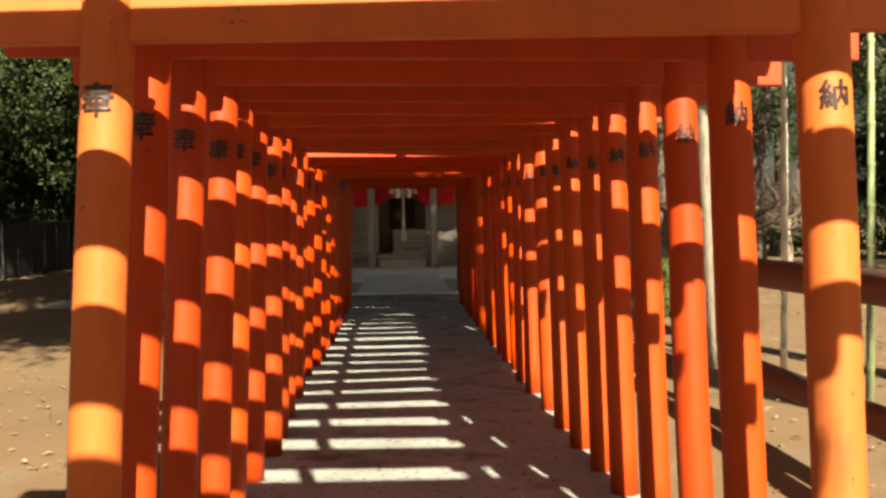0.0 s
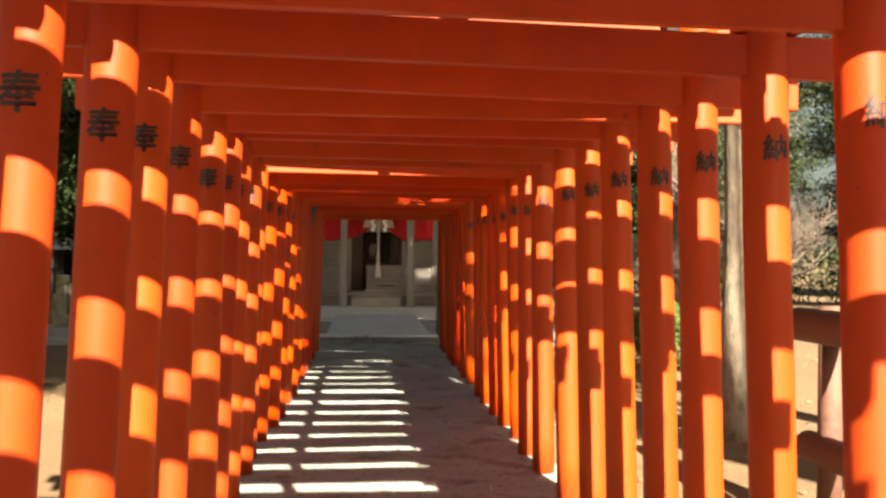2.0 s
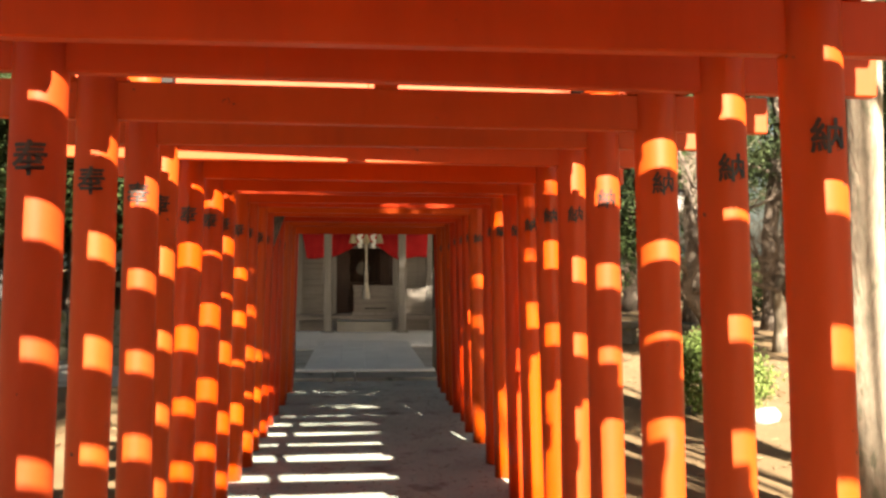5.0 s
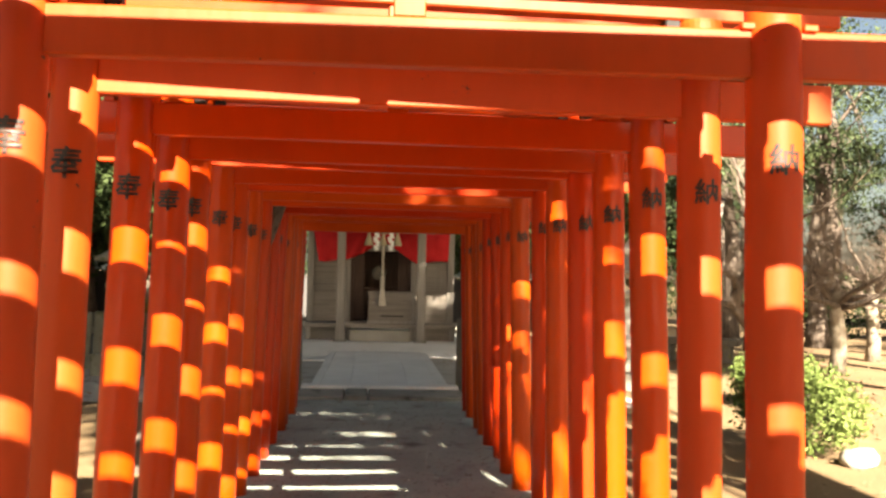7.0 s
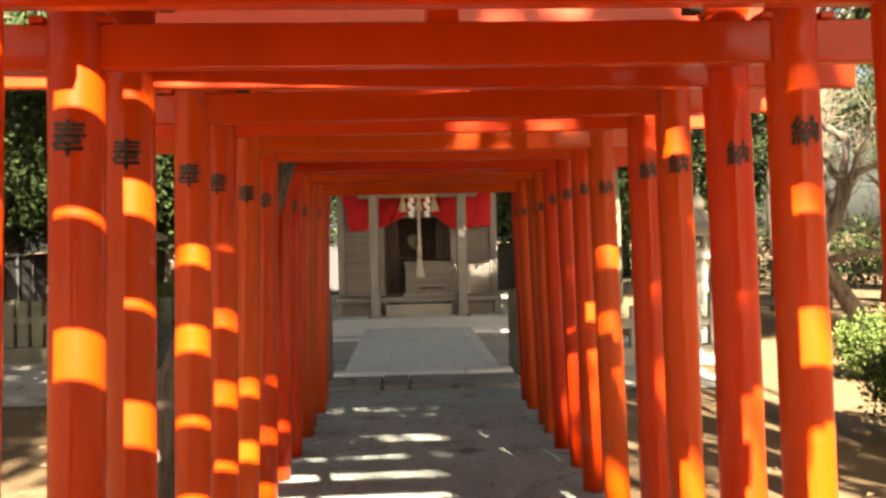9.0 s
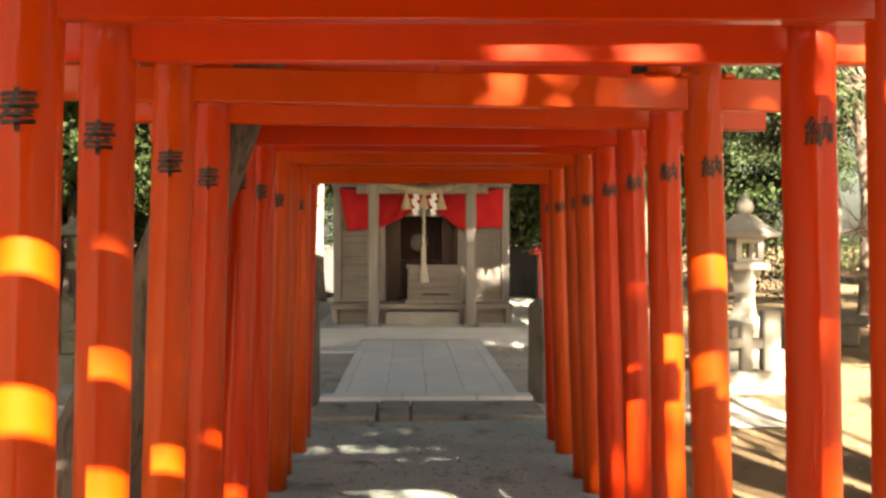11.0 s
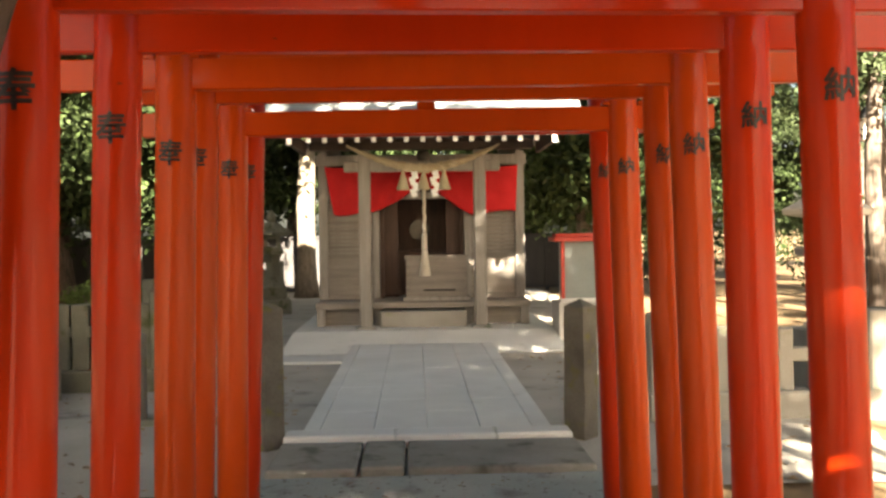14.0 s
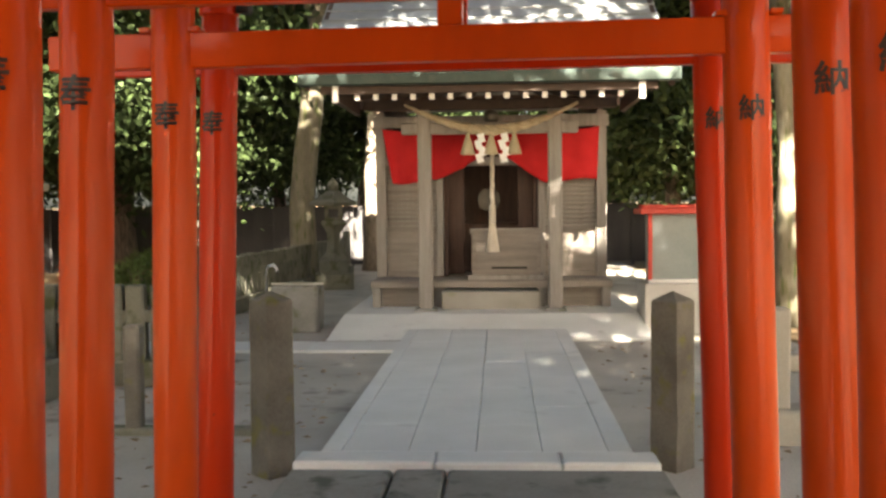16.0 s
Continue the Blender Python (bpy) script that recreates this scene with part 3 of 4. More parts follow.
for x in (-0.13, 0.13):
    bm = bmesh.new()
    zt, w, h = 2.16, 0.074, 0.086
    xx = x + 0.012
    for k in range(4):
        ox = xx - (0.024 if k % 2 else -0.010) + k * 0.006
        q = [(ox - w / 2 - 0.012, -0.03, zt - k * 0.074), (ox + w / 2 - 0.012, -0.03, zt - k * 0.074 + 0.012), (ox + w / 2 + 0.012, -0.034, zt - k * 0.074 - h), (ox - w / 2 + 0.012, -0.034, zt - k * 0.074 - h - 0.012)]
        f = [bm.verts.new(c) for c in q]
        b = [bm.verts.new((c[0], c[1] + 0.003, c[2])) for c in q]
        bm.faces.new(f[::-1])
        bm.faces.new(b)
        for e in range(4):
            bm.faces.new((f[e], f[(e + 1) % 4], b[(e + 1) % 4], b[e]))
    part("paper_streamer", bm, "paper", rope, "white folded paper streamer")
bell = thing("bell_rope", pose(0.065, 22.6, 0), "pale hemp bell rope ending in a flared tassel", "bell rope")
bm = bmesh.new()
zs = [2.5 - 0.06 * k for k in range(20)]
tube(bm, [(0.006 * math.sin(k * 2.2), 0.006 * math.cos(k * 2.2), z) for k, z in enumerate(zs)], [0.021 + 0.004 * (k % 2) for k in range(20)], 10)
part("cord", bm, "hemp", bell, smooth=True)
part("binding", lathe(bmesh.new(), [(0.026, 1.39), (0.036, 1.37), (0.038, 1.2), (0.034, 1.17)], 16), "hemp", bell, smooth=True)
part("tassel", roughen(lathe(bmesh.new(), [(0.034, 1.18), (0.046, 1.08), (0.062, 0.96), (0.080, 0.85), (0.074, 0.845)], 18), 0.004, 30), "hemp", bell, smooth=True)
part("bell", lathe(bmesh.new(), [(0.02, 2.46), (0.07, 2.44), (0.09, 2.38), (0.07, 2.32), (0.02, 2.30)], 18), "mirror", bell, smooth=True)

# offering box on the veranda
obox = thing("offering_box", pose(0.22, 22.98, 0.516), "grey weathered wooden offering box on the veranda", "offering box")
part("body", boxed(-0.40, 0.40, -0.19, 0.19, 0.05, 0.56, 0.008), "woodh", obox)
part("plinth", boxed(-0.44, 0.44, -0.22, 0.22, 0.0, 0.05, 0.006), "wood", obox)
part("front_board", boxed(-0.36, 0.36, -0.203, -0.19, 0.10, 0.42, 0.004), "woodh", obox)
part("rim", boxed(-0.42, 0.42, -0.21, -0.17, 0.53, 0.585, 0.005), "woodh", obox)
part("rim", boxed(-0.42, 0.42, 0.17, 0.21, 0.53, 0.585, 0.005), "woodh", obox)
for k in range(9):
    x = -0.34 + k * 0.085
    part("slat", boxed(x - 0.016, x + 0.016, -0.17, 0.17, 0.56, 0.58, 0.003), "woodh", obox)
part("latch_bar", boxed(-0.17, 0.24, -0.222, -0.204, 0.125, 0.148, 0.004), "collar", obox, "dark iron bar")


# ---- stone things ----
def stone_post(x, y, h, w, label):
    bm = bmesh.new()
    lathe(bm, [(w * 0.74, -0.05), (w * 0.74, 0.1), (w * 0.73, 0.4), (w * 0.72, h - 0.055), (w * 0.70, h - 0.045), (w * 0.06, h)], 4)
    bmesh.ops.rotate(bm, verts=bm.verts, cent=(0, 0, 0), matrix=Matrix.Rotation(radians(45 + 2), 3, "Z"))
    bmesh.ops.subdivide_edges(bm, edges=bm.edges[:], cuts=3, use_grid_fill=True)
    roughen(bm, 0.006, 9, (x, y, 0))
    ob = part("stone_post", bm, "oldpost")
    ob.location = (x, y, 0)
    return tagged(ob, label, "stone post", "posts beside the approach")


stone_post(-1.035, 16.42, 0.96, 0.155, "dark weathered stone post with a worn mossy foot")
stone_post(1.04, 16.60, 0.93, 0.155, "dark weathered stone post with a pyramid top")


def lantern(x, y, scale, material, label, turn=0, pedestal=0.55):
    t = thing("stone_lantern", pose(x, y, 0, 0, 0, turn) @ Matrix.Scale(scale, 4), label, "stone lantern", "stone lanterns")
    p = pedestal
    part("pedestal", roughen(boxed(-0.36, 0.36, -0.36, 0.36, -0.05, p * 0.55, 0.02), 0.008, 5), material, t)
    part("plinth", roughen(boxed(-0.27, 0.27, -0.27, 0.27, p * 0.55, p, 0.02), 0.006, 5), material, t)
    bm = lathe(bmesh.new(), [(0.26, p), (0.25, p + 0.05), (0.15, p + 0.13), (0.125, p + 0.32), (0.13, p + 0.5), (0.19, p + 0.62), (0.22, p + 0.66)], 4)
    bmesh.ops.rotate(bm, verts=bm.verts, cent=(0, 0, 0), matrix=Matrix.Rotation(radians(45), 3, "Z"))
    part("shaft", bm, material, t)
    part("platform", boxed(-0.23, 0.23, -0.23, 0.23, p + 0.66, p + 0.75, 0.02), material, t)
    f = p + 0.75
    fire = part("fire_box", boxed(-0.165, 0.165, -0.165, 0.165, f, f + 0.05, 0.006), material, t)
    for sx in (-1, 1):
        for sy in (-1, 1):
            part("corner_stone", boxed(sx * 0.13 - 0.035, sx * 0.13 + 0.035, sy * 0.13 - 0.035, sy * 0.13 + 0.035, f + 0.05, f + 0.22), material, fire)
    part("head_stone", boxed(-0.165, 0.165, -0.165, 0.165, f + 0.22, f + 0.275, 0.006), material, fire)
    bm = lathe(bmesh.new(), [(0.24, f + 0.27), (0.44, f + 0.30), (0.45, f + 0.35), (0.30, f + 0.42), (0.17, f + 0.52), (0.12, f + 0.56)], 4)
    bmesh.ops.rotate(bm, verts=bm.verts, cent=(0, 0, 0), matrix=Matrix.Rotation(radians(45), 3, "Z"))
    part("roof", bm, material, t)
    part("finial", lathe(bmesh.new(), [(0.06, f + 0.55), (0.10, f + 0.60), (0.105, f + 0.66), (0.08, f + 0.72), (0.03, f + 0.78), (0.005, f + 0.82)], 16), material, t, smooth=True)
    return t


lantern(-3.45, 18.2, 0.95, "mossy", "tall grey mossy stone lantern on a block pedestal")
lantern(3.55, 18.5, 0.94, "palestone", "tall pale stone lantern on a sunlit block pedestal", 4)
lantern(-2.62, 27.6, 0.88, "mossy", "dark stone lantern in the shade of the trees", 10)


def stone_fence(name, x0, y0, x1, y1, n, h, material, label, wide=0.058):
    t = thing(name, pose(x0, y0, 0, 0, 0, math.degrees(math.atan2(y1 - y0, x1 - x0))), label, "stone fence")
    L = math.hypot(x1 - x0, y1 - y0)
    rng = random.Random(round(x0 * 10 + y0))
    part("base", roughen(boxed(-0.1, L + 0.1, -0.13, 0.13, -0.05, 0.2, 0.015), 0.004, 5), material, t)
    part("rail", boxed(-0.05, L + 0.05, -0.045, 0.045, h * 0.62, h * 0.62 + 0.1, 0.01), material, t)
    for i in range(n):
        x = L * i / (n - 1)
        big = i in (0, n - 1)
        w = wide + 0.027 if big else wide
        hh = h + (0.12 if big else rng.uniform(-0.015, 0.015))
        bm = boxed(-w, w, -w * 0.8, w * 0.8, 0.19, hh, 0.014)
        ob = part("picket", bm, material, t)
        ob.location = (x, 0, 0)
        ob.rotation_euler = (0, rng.uniform(-0.015, 0.015), 0)
    return t


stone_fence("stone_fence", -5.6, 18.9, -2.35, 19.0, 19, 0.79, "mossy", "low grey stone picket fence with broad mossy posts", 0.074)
kerb_post = part("stone_marker", roughen(boxed(-0.05, 0.05, -0.05, 0.05, -0.05, 0.68, 0.014), 0.006, 8), "oldpost")
kerb_post.location = (-2.1, 17.3, 0)
tagged(kerb_post, "thin dark stone marker beside the yard kerb", "stone post")
kerb_line = part("yard_kerb", roughen(boxed(-2.3, -1.12, 17.24, 17.36, -0.05, 0.05, 0.012), 0.005, 6), "mossy")
tagged(kerb_line, "dark mossy kerb stone edging the yard", "kerb", kind="structure")
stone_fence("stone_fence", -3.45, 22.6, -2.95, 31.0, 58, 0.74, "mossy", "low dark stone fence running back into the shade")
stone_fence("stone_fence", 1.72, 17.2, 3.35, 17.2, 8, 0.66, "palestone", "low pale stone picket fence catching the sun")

basin = thing("water_basin", pose(-2.1, 22.2, 0), "grey stone water basin with a metal tap", "water basin")
bm = bmesh.new()
box(bm, -0.25, 0.25, -0.22, 0.22, 0.0, 0.52, 0.02)
top = max(bm.faces, key=lambda f: f.calc_center_median().z * f.calc_area())
r = bmesh.ops.inset_individual(bm, faces=[top], thickness=0.06)
for v in top.verts:
    v.co.z -= 0.16
part("bowl", roughen(bm, 0.005, 6), "stone", basin)
bm = tube(bmesh.new(), [(-0.36, 0, 0), (-0.36, 0, 0.66), (-0.34, 0, 0.72), (-0.28, 0, 0.74), (-0.24, 0, 0.70), (-0.235, 0, 0.64)], [0.017] * 6, 10)
part("tap", bm, "chrome", basin, "bent metal tap pipe", True)
part("ladle_rest", tube(bmesh.new(), [(-0.28, -0.1, 0.535), (0.3, -0.1, 0.535)], [0.011, 0.011], 8), "bamboow", basin, "pale bamboo rest")

cab = thing("notice_cabinet", pose(2.12, 22.05, 0), "grey notice cabinet with red frame and roof on concrete block", "cabinet")
part("concrete_block", boxed(-0.46, 0.46, -0.3, 0.3, 0.0, 0.54, 0.012), "concrete", cab)
part("back_panel", boxed(-0.38, 0.38, -0.14, 0.2, 0.54, 1.27, 0.004), "board", cab)
for x in (-0.385, 0.385):
    part("frame_post", boxed(x - 0.022, x + 0.022, -0.18, -0.14, 0.54, 1.27, 0.004), "redpaint", cab)
part("sill", boxed(-0.41, 0.41, -0.19, -0.14, 0.54, 0.575, 0.004), "white", cab)
bm = bmesh.new()
box(bm, -0.50, 0.50, -0.27, 0.27, 1.27, 1.325, 0.008)
part("roof_board", bm, "redpaint", cab)
part("roof_ridge", boxed(-0.46, 0.46, -0.10, 0.20, 1.325, 1.365, 0.01), "redpaint", cab)

# ---- beside the path ----
rail = thing("log_railing", pose(2.12, 0, 0), "dark brown round log railing with two rails", "railing")
part("rail", roughen(tube(bmesh.new(), [(0.12, -3.0, 1.03), (0.08, 0, 1.04), (0.03, 3, 1.035), (0, 6.12, 1.01)], [0.088, 0.09, 0.088, 0.09], 18), 0.004, 3), "log", rail, smooth=True)
part("rail", roughen(tube(bmesh.new(), [(0.12, -3.0, 0.39), (0.08, 0, 0.40), (0.03, 3, 0.39), (0, 6.0, 0.38)], [0.078, 0.08, 0.078, 0.08], 18), 0.004, 3), "log", rail, smooth=True)
for y in (-2.0, 0.7, 3.4, 5.85):
    part("post", tube(bmesh.new(), [(0.16 - 0.02 * y, y, -0.05), (0.16 - 0.02 * y, y, 1.12)], [0.062, 0.06], 14), "log", rail, smooth=True)
for x, y, mt in ((3.13, 7.62, "bamboow"), (3.32, 6.5, "bamboo")):
    bm = bmesh.new()
    pts = []
    rad = []
    for k in range(14):
        z = 0.3 * k - 0.05
        for dz, dr in ((0, 0), (0.275, 0), (0.285, 0.004), (0.298, 0.003)):
            pts.append((0.01 * math.sin(z), 0.008 * z, z + dz))
            rad.append(0.031 - 0.0006 * k + dr)
    tube(bm, pts, rad, 12)
    ob = part("bamboo_pole", bm, mt, smooth=True)
    ob.location = (x, y, 0)
    tagged(ob, "upright sun-bleached bamboo pole" if mt == "bamboow" else "upright green bamboo pole", "pole", "bamboo poles")


# ---- trees ----
def leaf_cloud(name, centres, spread, per, size, material, parent, rng, flat=0.6, label=""):
    """Many small leaves in clumps round the given centres."""
    n = len(centres) * per
    c = np.repeat(np.array(centres, float), per, 0)
    sp_ = np.repeat(np.array(spread, float), per)
    g = rng.normal(size=(n, 3)) * sp_[:, None] * np.array((1, 1, flat))
    o = c + g
    a = rng.normal(size=(n, 3))
    a /= np.linalg.norm(a, axis=1)[:, None]
    b = np.cross(a, rng.normal(size=(n, 3)))
    b /= np.linalg.norm(b, axis=1)[:, None]
    s = size * rng.uniform(0.6, 1.4, n)[:, None]
    v = np.stack([o - a * s, o + b * s * 0.45, o + a * s, o - b * s * 0.45], 1).reshape(-1, 3)
    me = bpy.data.meshes.new(name)
    me.vertices.add(4 * n)
    me.vertices.foreach_set("co", v.ravel())
    me.loops.add(4 * n)
    me.loops.foreach_set("vertex_index", np.arange(4 * n))
    me.polygons.add(n)
    me.polygons.foreach_set("loop_start", np.arange(n) * 4)
    me.update(calc_edges=True)
    me.materials.append(M[material])
    ob = new(name, me)
    ob.parent = parent
    if label:
        tagged(ob, label)
    return ob


def tree(name, trunk, radii, crowns, seed, label, bark="bark", leaf="leaf", clumps=60, per=120, size=0.09, spread=0.5, limbs=10, limb_r=0.05, group=""):
    """trunk: points; crowns: (centre, radii) ellipsoids filled with clumps on limbs."""
    rng = np.random.default_rng(seed)
    t = thing(name, pose(*trunk[0]), label, "tree", group)
    base = Vector(trunk[0])
    bm = bmesh.new()
    pts = [Vector(p) - base for p in trunk]
    fine, fr = [], []
    for i in range(len(pts) - 1):
        for k in range(5):
            f = k / 5
            fine.append(pts[i].lerp(pts[i + 1], f))
            fr.append(radii[i] + (radii[i + 1] - radii[i]) * f)
    fine.append(pts[-1])
    fr.append(radii[-1])
    fr[0] *= 1.35
    fr[1] *= 1.1
    tube(bm, fine, fr, 18)
    for v in bm.verts:
        v.co += noise.noise_vector(v.co * Vector((3, 3, 0.8)) + Vector((seed, 0, 0))) * radii[0] * 0.22
    part("trunk", bm, bark, t, smooth=True)
    centres, spreads = [], []
    lim = bmesh.new()
    for (c, r), share in zip(crowns, [clumps // len(crowns)] * len(crowns)):
        c = Vector(c) - base
        for k in range(share):
            d = rng.normal(size=3)
            d /= np.linalg.norm(d)
            q = c + Vector((d[0] * r[0], d[1] * r[1], d[2] * r[2])) * float(rng.uniform(0.35, 1.0))
            centres.append(tuple(q))
            spreads.append(spread * rng.uniform(0.6, 1.3))
            if k < limbs:
                j = int(rng.integers(len(fine) // 2, len(fine)))
                p = fine[j]
                mid = p.lerp(q, 0.5) + Vector((0, 0, 0.12 * (q - p).length)) + Vector(rng.normal(size=3) * 0.1)
                tube(lim, [p, mid, q], [min(limb_r, fr[j] * 0.8), limb_r * 0.6, limb_r * 0.2], 7)
    part("branchwork", lim, bark, t, smooth=True)
    if per:
        leaf_cloud("crown", centres, spreads, per, size, leaf, t, rng)
    return t


tree("leaning_tree", [(-1.66, 11.86, -0.05), (-1.40, 11.85, 0.6), (-1.10, 11.84, 1.3), (-0.84, 11.84, 2.0), (-0.45, 11.9, 3.0), (0.1, 12.0, 4.6), (0.5, 12.1, 6.2)], [0.19, 0.17, 0.155, 0.14, 0.13, 0.10, 0.05],
     [((0.6, 11.4, 7.0), (2.2, 2.2, 0.8))], 11, "leaning tree with grey furrowed bark growing between the gates", clumps=84, per=105, size=0.10, spread=0.40, limbs=12)
tree("pine_tree", [(2.62, 8.25, -0.05), (2.62, 8.26, 1.5), (2.58, 8.2, 3.0), (2.5, 8.0, 5.5), (2.4, 7.6, 8.2)], [0.12, 0.105, 0.10, 0.085, 0.04],
     [((2.4, 8.4, 8.4), (1.9, 2.2, 0.8))], 12, "tall pine with pale flaking bark beside the gates", "palebark", "pine", clumps=84, per=105, size=0.10, spread=0.40, limbs=12)
# Added out of view: its crowns block the sun over gates and yard.
tree("pine_tree", [(4.9, 3.6, -0.05), (4.8, 3.6, 2.5), (4.3, 3.6, 5.0), (3.2, 3.4, 7.4)], [0.2, 0.17, 0.13, 0.06],
     [((2.6, 5.1, 7.4), (1.9, 1.9, 0.7)), ((1.0, 6.4, 7.9), (2.2, 2.4, 0.7)), ((4.7, 6.4, 7.7), (1.4, 2.2, 0.7)), ((4.5, 9.8, 7.9), (1.5, 2.0, 0.7)), ((-0.2, 4.3, 8.1), (1.5, 1.5, 0.6)), ((2.6, 6.6, 8.2), (1.7, 1.7, 0.6))], 13, "unseen tall pine added to shade the gates and yard", "bark", "pine", clumps=210, per=105, size=0.10, spread=0.40, limbs=12)
# Unseen tree added to shape sun patches on pillars and beams.
tree("pine_tree", [(5.2, -2.2, -0.05), (5.1, -2.2, 2.5), (4.5, -2.0, 5.0), (3.4, -1.6, 7.6)], [0.2, 0.17, 0.13, 0.06],
     [((3.4, 4.5, 7.5), (1.4, 0.8, 0.5)), ((0.65, 2.6, 8.0), (1.6, 1.6, 0.6)), ((1.05, 0.55, 8.0), (0.75, 1.0, 0.4)), ((2.95, 1.95, 8.0), (0.2, 0.3, 0.2))], 14, "unseen tall pine added to break up sun on the gates", "bark", "pine", clumps=168, per=105, size=0.10, spread=0.40, limbs=12)
# High crowns are added above the view to shade the left ground.
tree("camphor_tree", [(-6.6, 9.4, -0.05), (-6.5, 9.4, 2.0), (-6.1, 9.4, 4.5), (-5.0, 9.2, 7.4)], [0.2, 0.17, 0.14, 0.07],
     [((-2.6, 4.9, 8.0), (2.2, 2.2, 0.8)), ((-2.4, 8.8, 8.4), (2.4, 2.2, 0.8)), ((-5.4, 7.6, 8.2), (2.2, 2.4, 0.8)), ((-1.0, 6.9, 8.2), (1.3, 1.5, 0.6)), ((-2.2, 1.5, 8.0), (1.9, 1.6, 0.6)), ((-1.9, -1.0, 8.0), (1.5, 1.6, 0.6))], 15, "tall dark evergreen with high unseen crowns added for shade", clumps=300, per=110, size=0.11, spread=0.43, limbs=9)
# Crowns out of view, added to shade the left fence and mossy trunk.
tree("camphor_tree", [(-8.2, 14.6, -0.05), (-8.1, 14.6, 2.0), (-7.4, 14.7, 4.5), (-6.0, 14.8, 7.4)], [0.22, 0.18, 0.15, 0.07],
     [((-2.6, 13.0, 8.0), (2.4, 2.2, 0.8)), ((-6.0, 12.6, 8.2), (2.4, 2.4, 0.9)), ((-4.2, 17.0, 7.6), (2.6, 2.2, 0.9)), ((-8.4, 16.0, 7.8), (2.4, 2.6, 1.0)), ((-1.3, 18.2, 8.0), (1.7, 1.7, 0.7)), ((-1.2, 14.8, 8.0), (1.6, 1.8, 0.6)), ((-6.6, 21.4, 8.2), (2.6, 2.4, 1.0)), ((-3.4, 22.8, 8.4), (2.4, 2.2, 0.9))], 16, "tall dark evergreen with high unseen crowns added for shade", clumps=320, per=110, size=0.11, spread=0.45, limbs=9)
# First two crowns are unseen additions that shade the roof and ground behind.
tree("camphor_tree", [(3.36, 22.6, -0.05), (3.36, 22.6, 2.0), (3.3, 22.8, 4.0), (2.7, 23.4, 6.6)], [0.12, 0.105, 0.095, 0.05],
     [((1.5, 15.4, 8.4), (1.9, 1.9, 0.7)), ((4.6, 14.8, 8.0), (1.6, 1.8, 0.7)), ((3.4, 20.0, 8.0), (2.2, 2.4, 0.8)), ((3.2, 25.0, 6.6), (2.0, 2.0, 1.2)), ((5.2, 21.6, 8.2), (2.2, 2.4, 0.9))], 17, "evergreen tree leaning over the shrine yard, some crowns added for shade", "mossbark", clumps=200, per=110, size=0.11, spread=0.43, limbs=6)
# Not in view; added so its crown keeps sun off the bench.
tree("pine_tree", [(9.2, 8.4, -0.05), (9.1, 8.4, 2.5), (8.8, 8.3, 5.0), (8.3, 8.2, 7.8)], [0.2, 0.17, 0.13, 0.06],
     [((8.1, 8.2, 8.0), (1.9, 2.0, 0.7))], 19, "unseen tall pine added to shade the stone bench", "bark", "pine", clumps=60, per=105, size=0.10, spread=0.40, limbs=12)
# trees behind the shrine and round the grounds
tree("cedar_tree", [(-3.25, 28.2, -0.05), (-3.28, 28.2, 1.4), (-3.1, 28.3, 3.0), (-3.0, 28.4, 6.0), (-2.9, 28.4, 9.5)], [0.27, 0.22, 0.2, 0.17, 0.08],
     [((-3.0, 28.4, 7.2), (2.2, 2.2, 2.2)), ((-4.0, 29.0, 4.2), (1.6, 1.4, 0.9))], 21, "old tree with a mossy furrowed trunk behind the stone fence", "mossbark", clumps=90, per=150, size=0.10, spread=0.45)
tree("cedar_tree", [(-2.5, 32.0, -0.05), (-2.5, 32.0, 2.0), (-2.4, 32.1, 4.5), (-2.3, 32.2, 9.0)], [0.22, 0.19, 0.17, 0.08],
     [((-2.0, 32.2, 6.6), (2.4, 2.0, 2.4))], 22, "tree with a pale sunlit trunk behind the shrine", "palebark", clumps=80, per=150, size=0.11, spread=0.5)
WOODS = [(-5.2, 34.8, 4.3, 0.18), (-6.1, 31.0, 7.5, 0.22), (-7.4, 29.0, 7.0, 0.2), (-8.0, 32.2, 8.5, 0.25), (-11.8, 29.0, 8.5, 0.25), (-12.0, 25.0, 8.0, 0.22), (-12.2, 20.5, 8.0, 0.22), (-12.6, 15.5, 8.0, 0.22), (-11.4, 34.5, 9.0, 0.25),
         (3.6, 31.0, 7.0, 0.18), (4.4, 30.2, 8.0, 0.2), (0.2, 36.0, 9.0, 0.25), (-3.3, 36.5, 9.0, 0.25), (3.2, 36.5, 9.0, 0.25), (9.5, 37.0, 9.0, 0.25), (-14.5, 38.0, 10.0, 0.25), (-16.5, 27.0, 10.0, 0.25), (-16.5, 18.0, 10.0, 0.25), (-8.2, 38.0, 10.0, 0.25), (17.0, 17.5, 8.0, 0.22), (19.5, 31.0, 8.5, 0.22), (20.0, 38.0, 9.0, 0.25), (22.0, 25.5, 8.5, 0.22), (8.0, 43.0, 9.0, 0.25), (21.0, 20.0, 8.0, 0.22)]
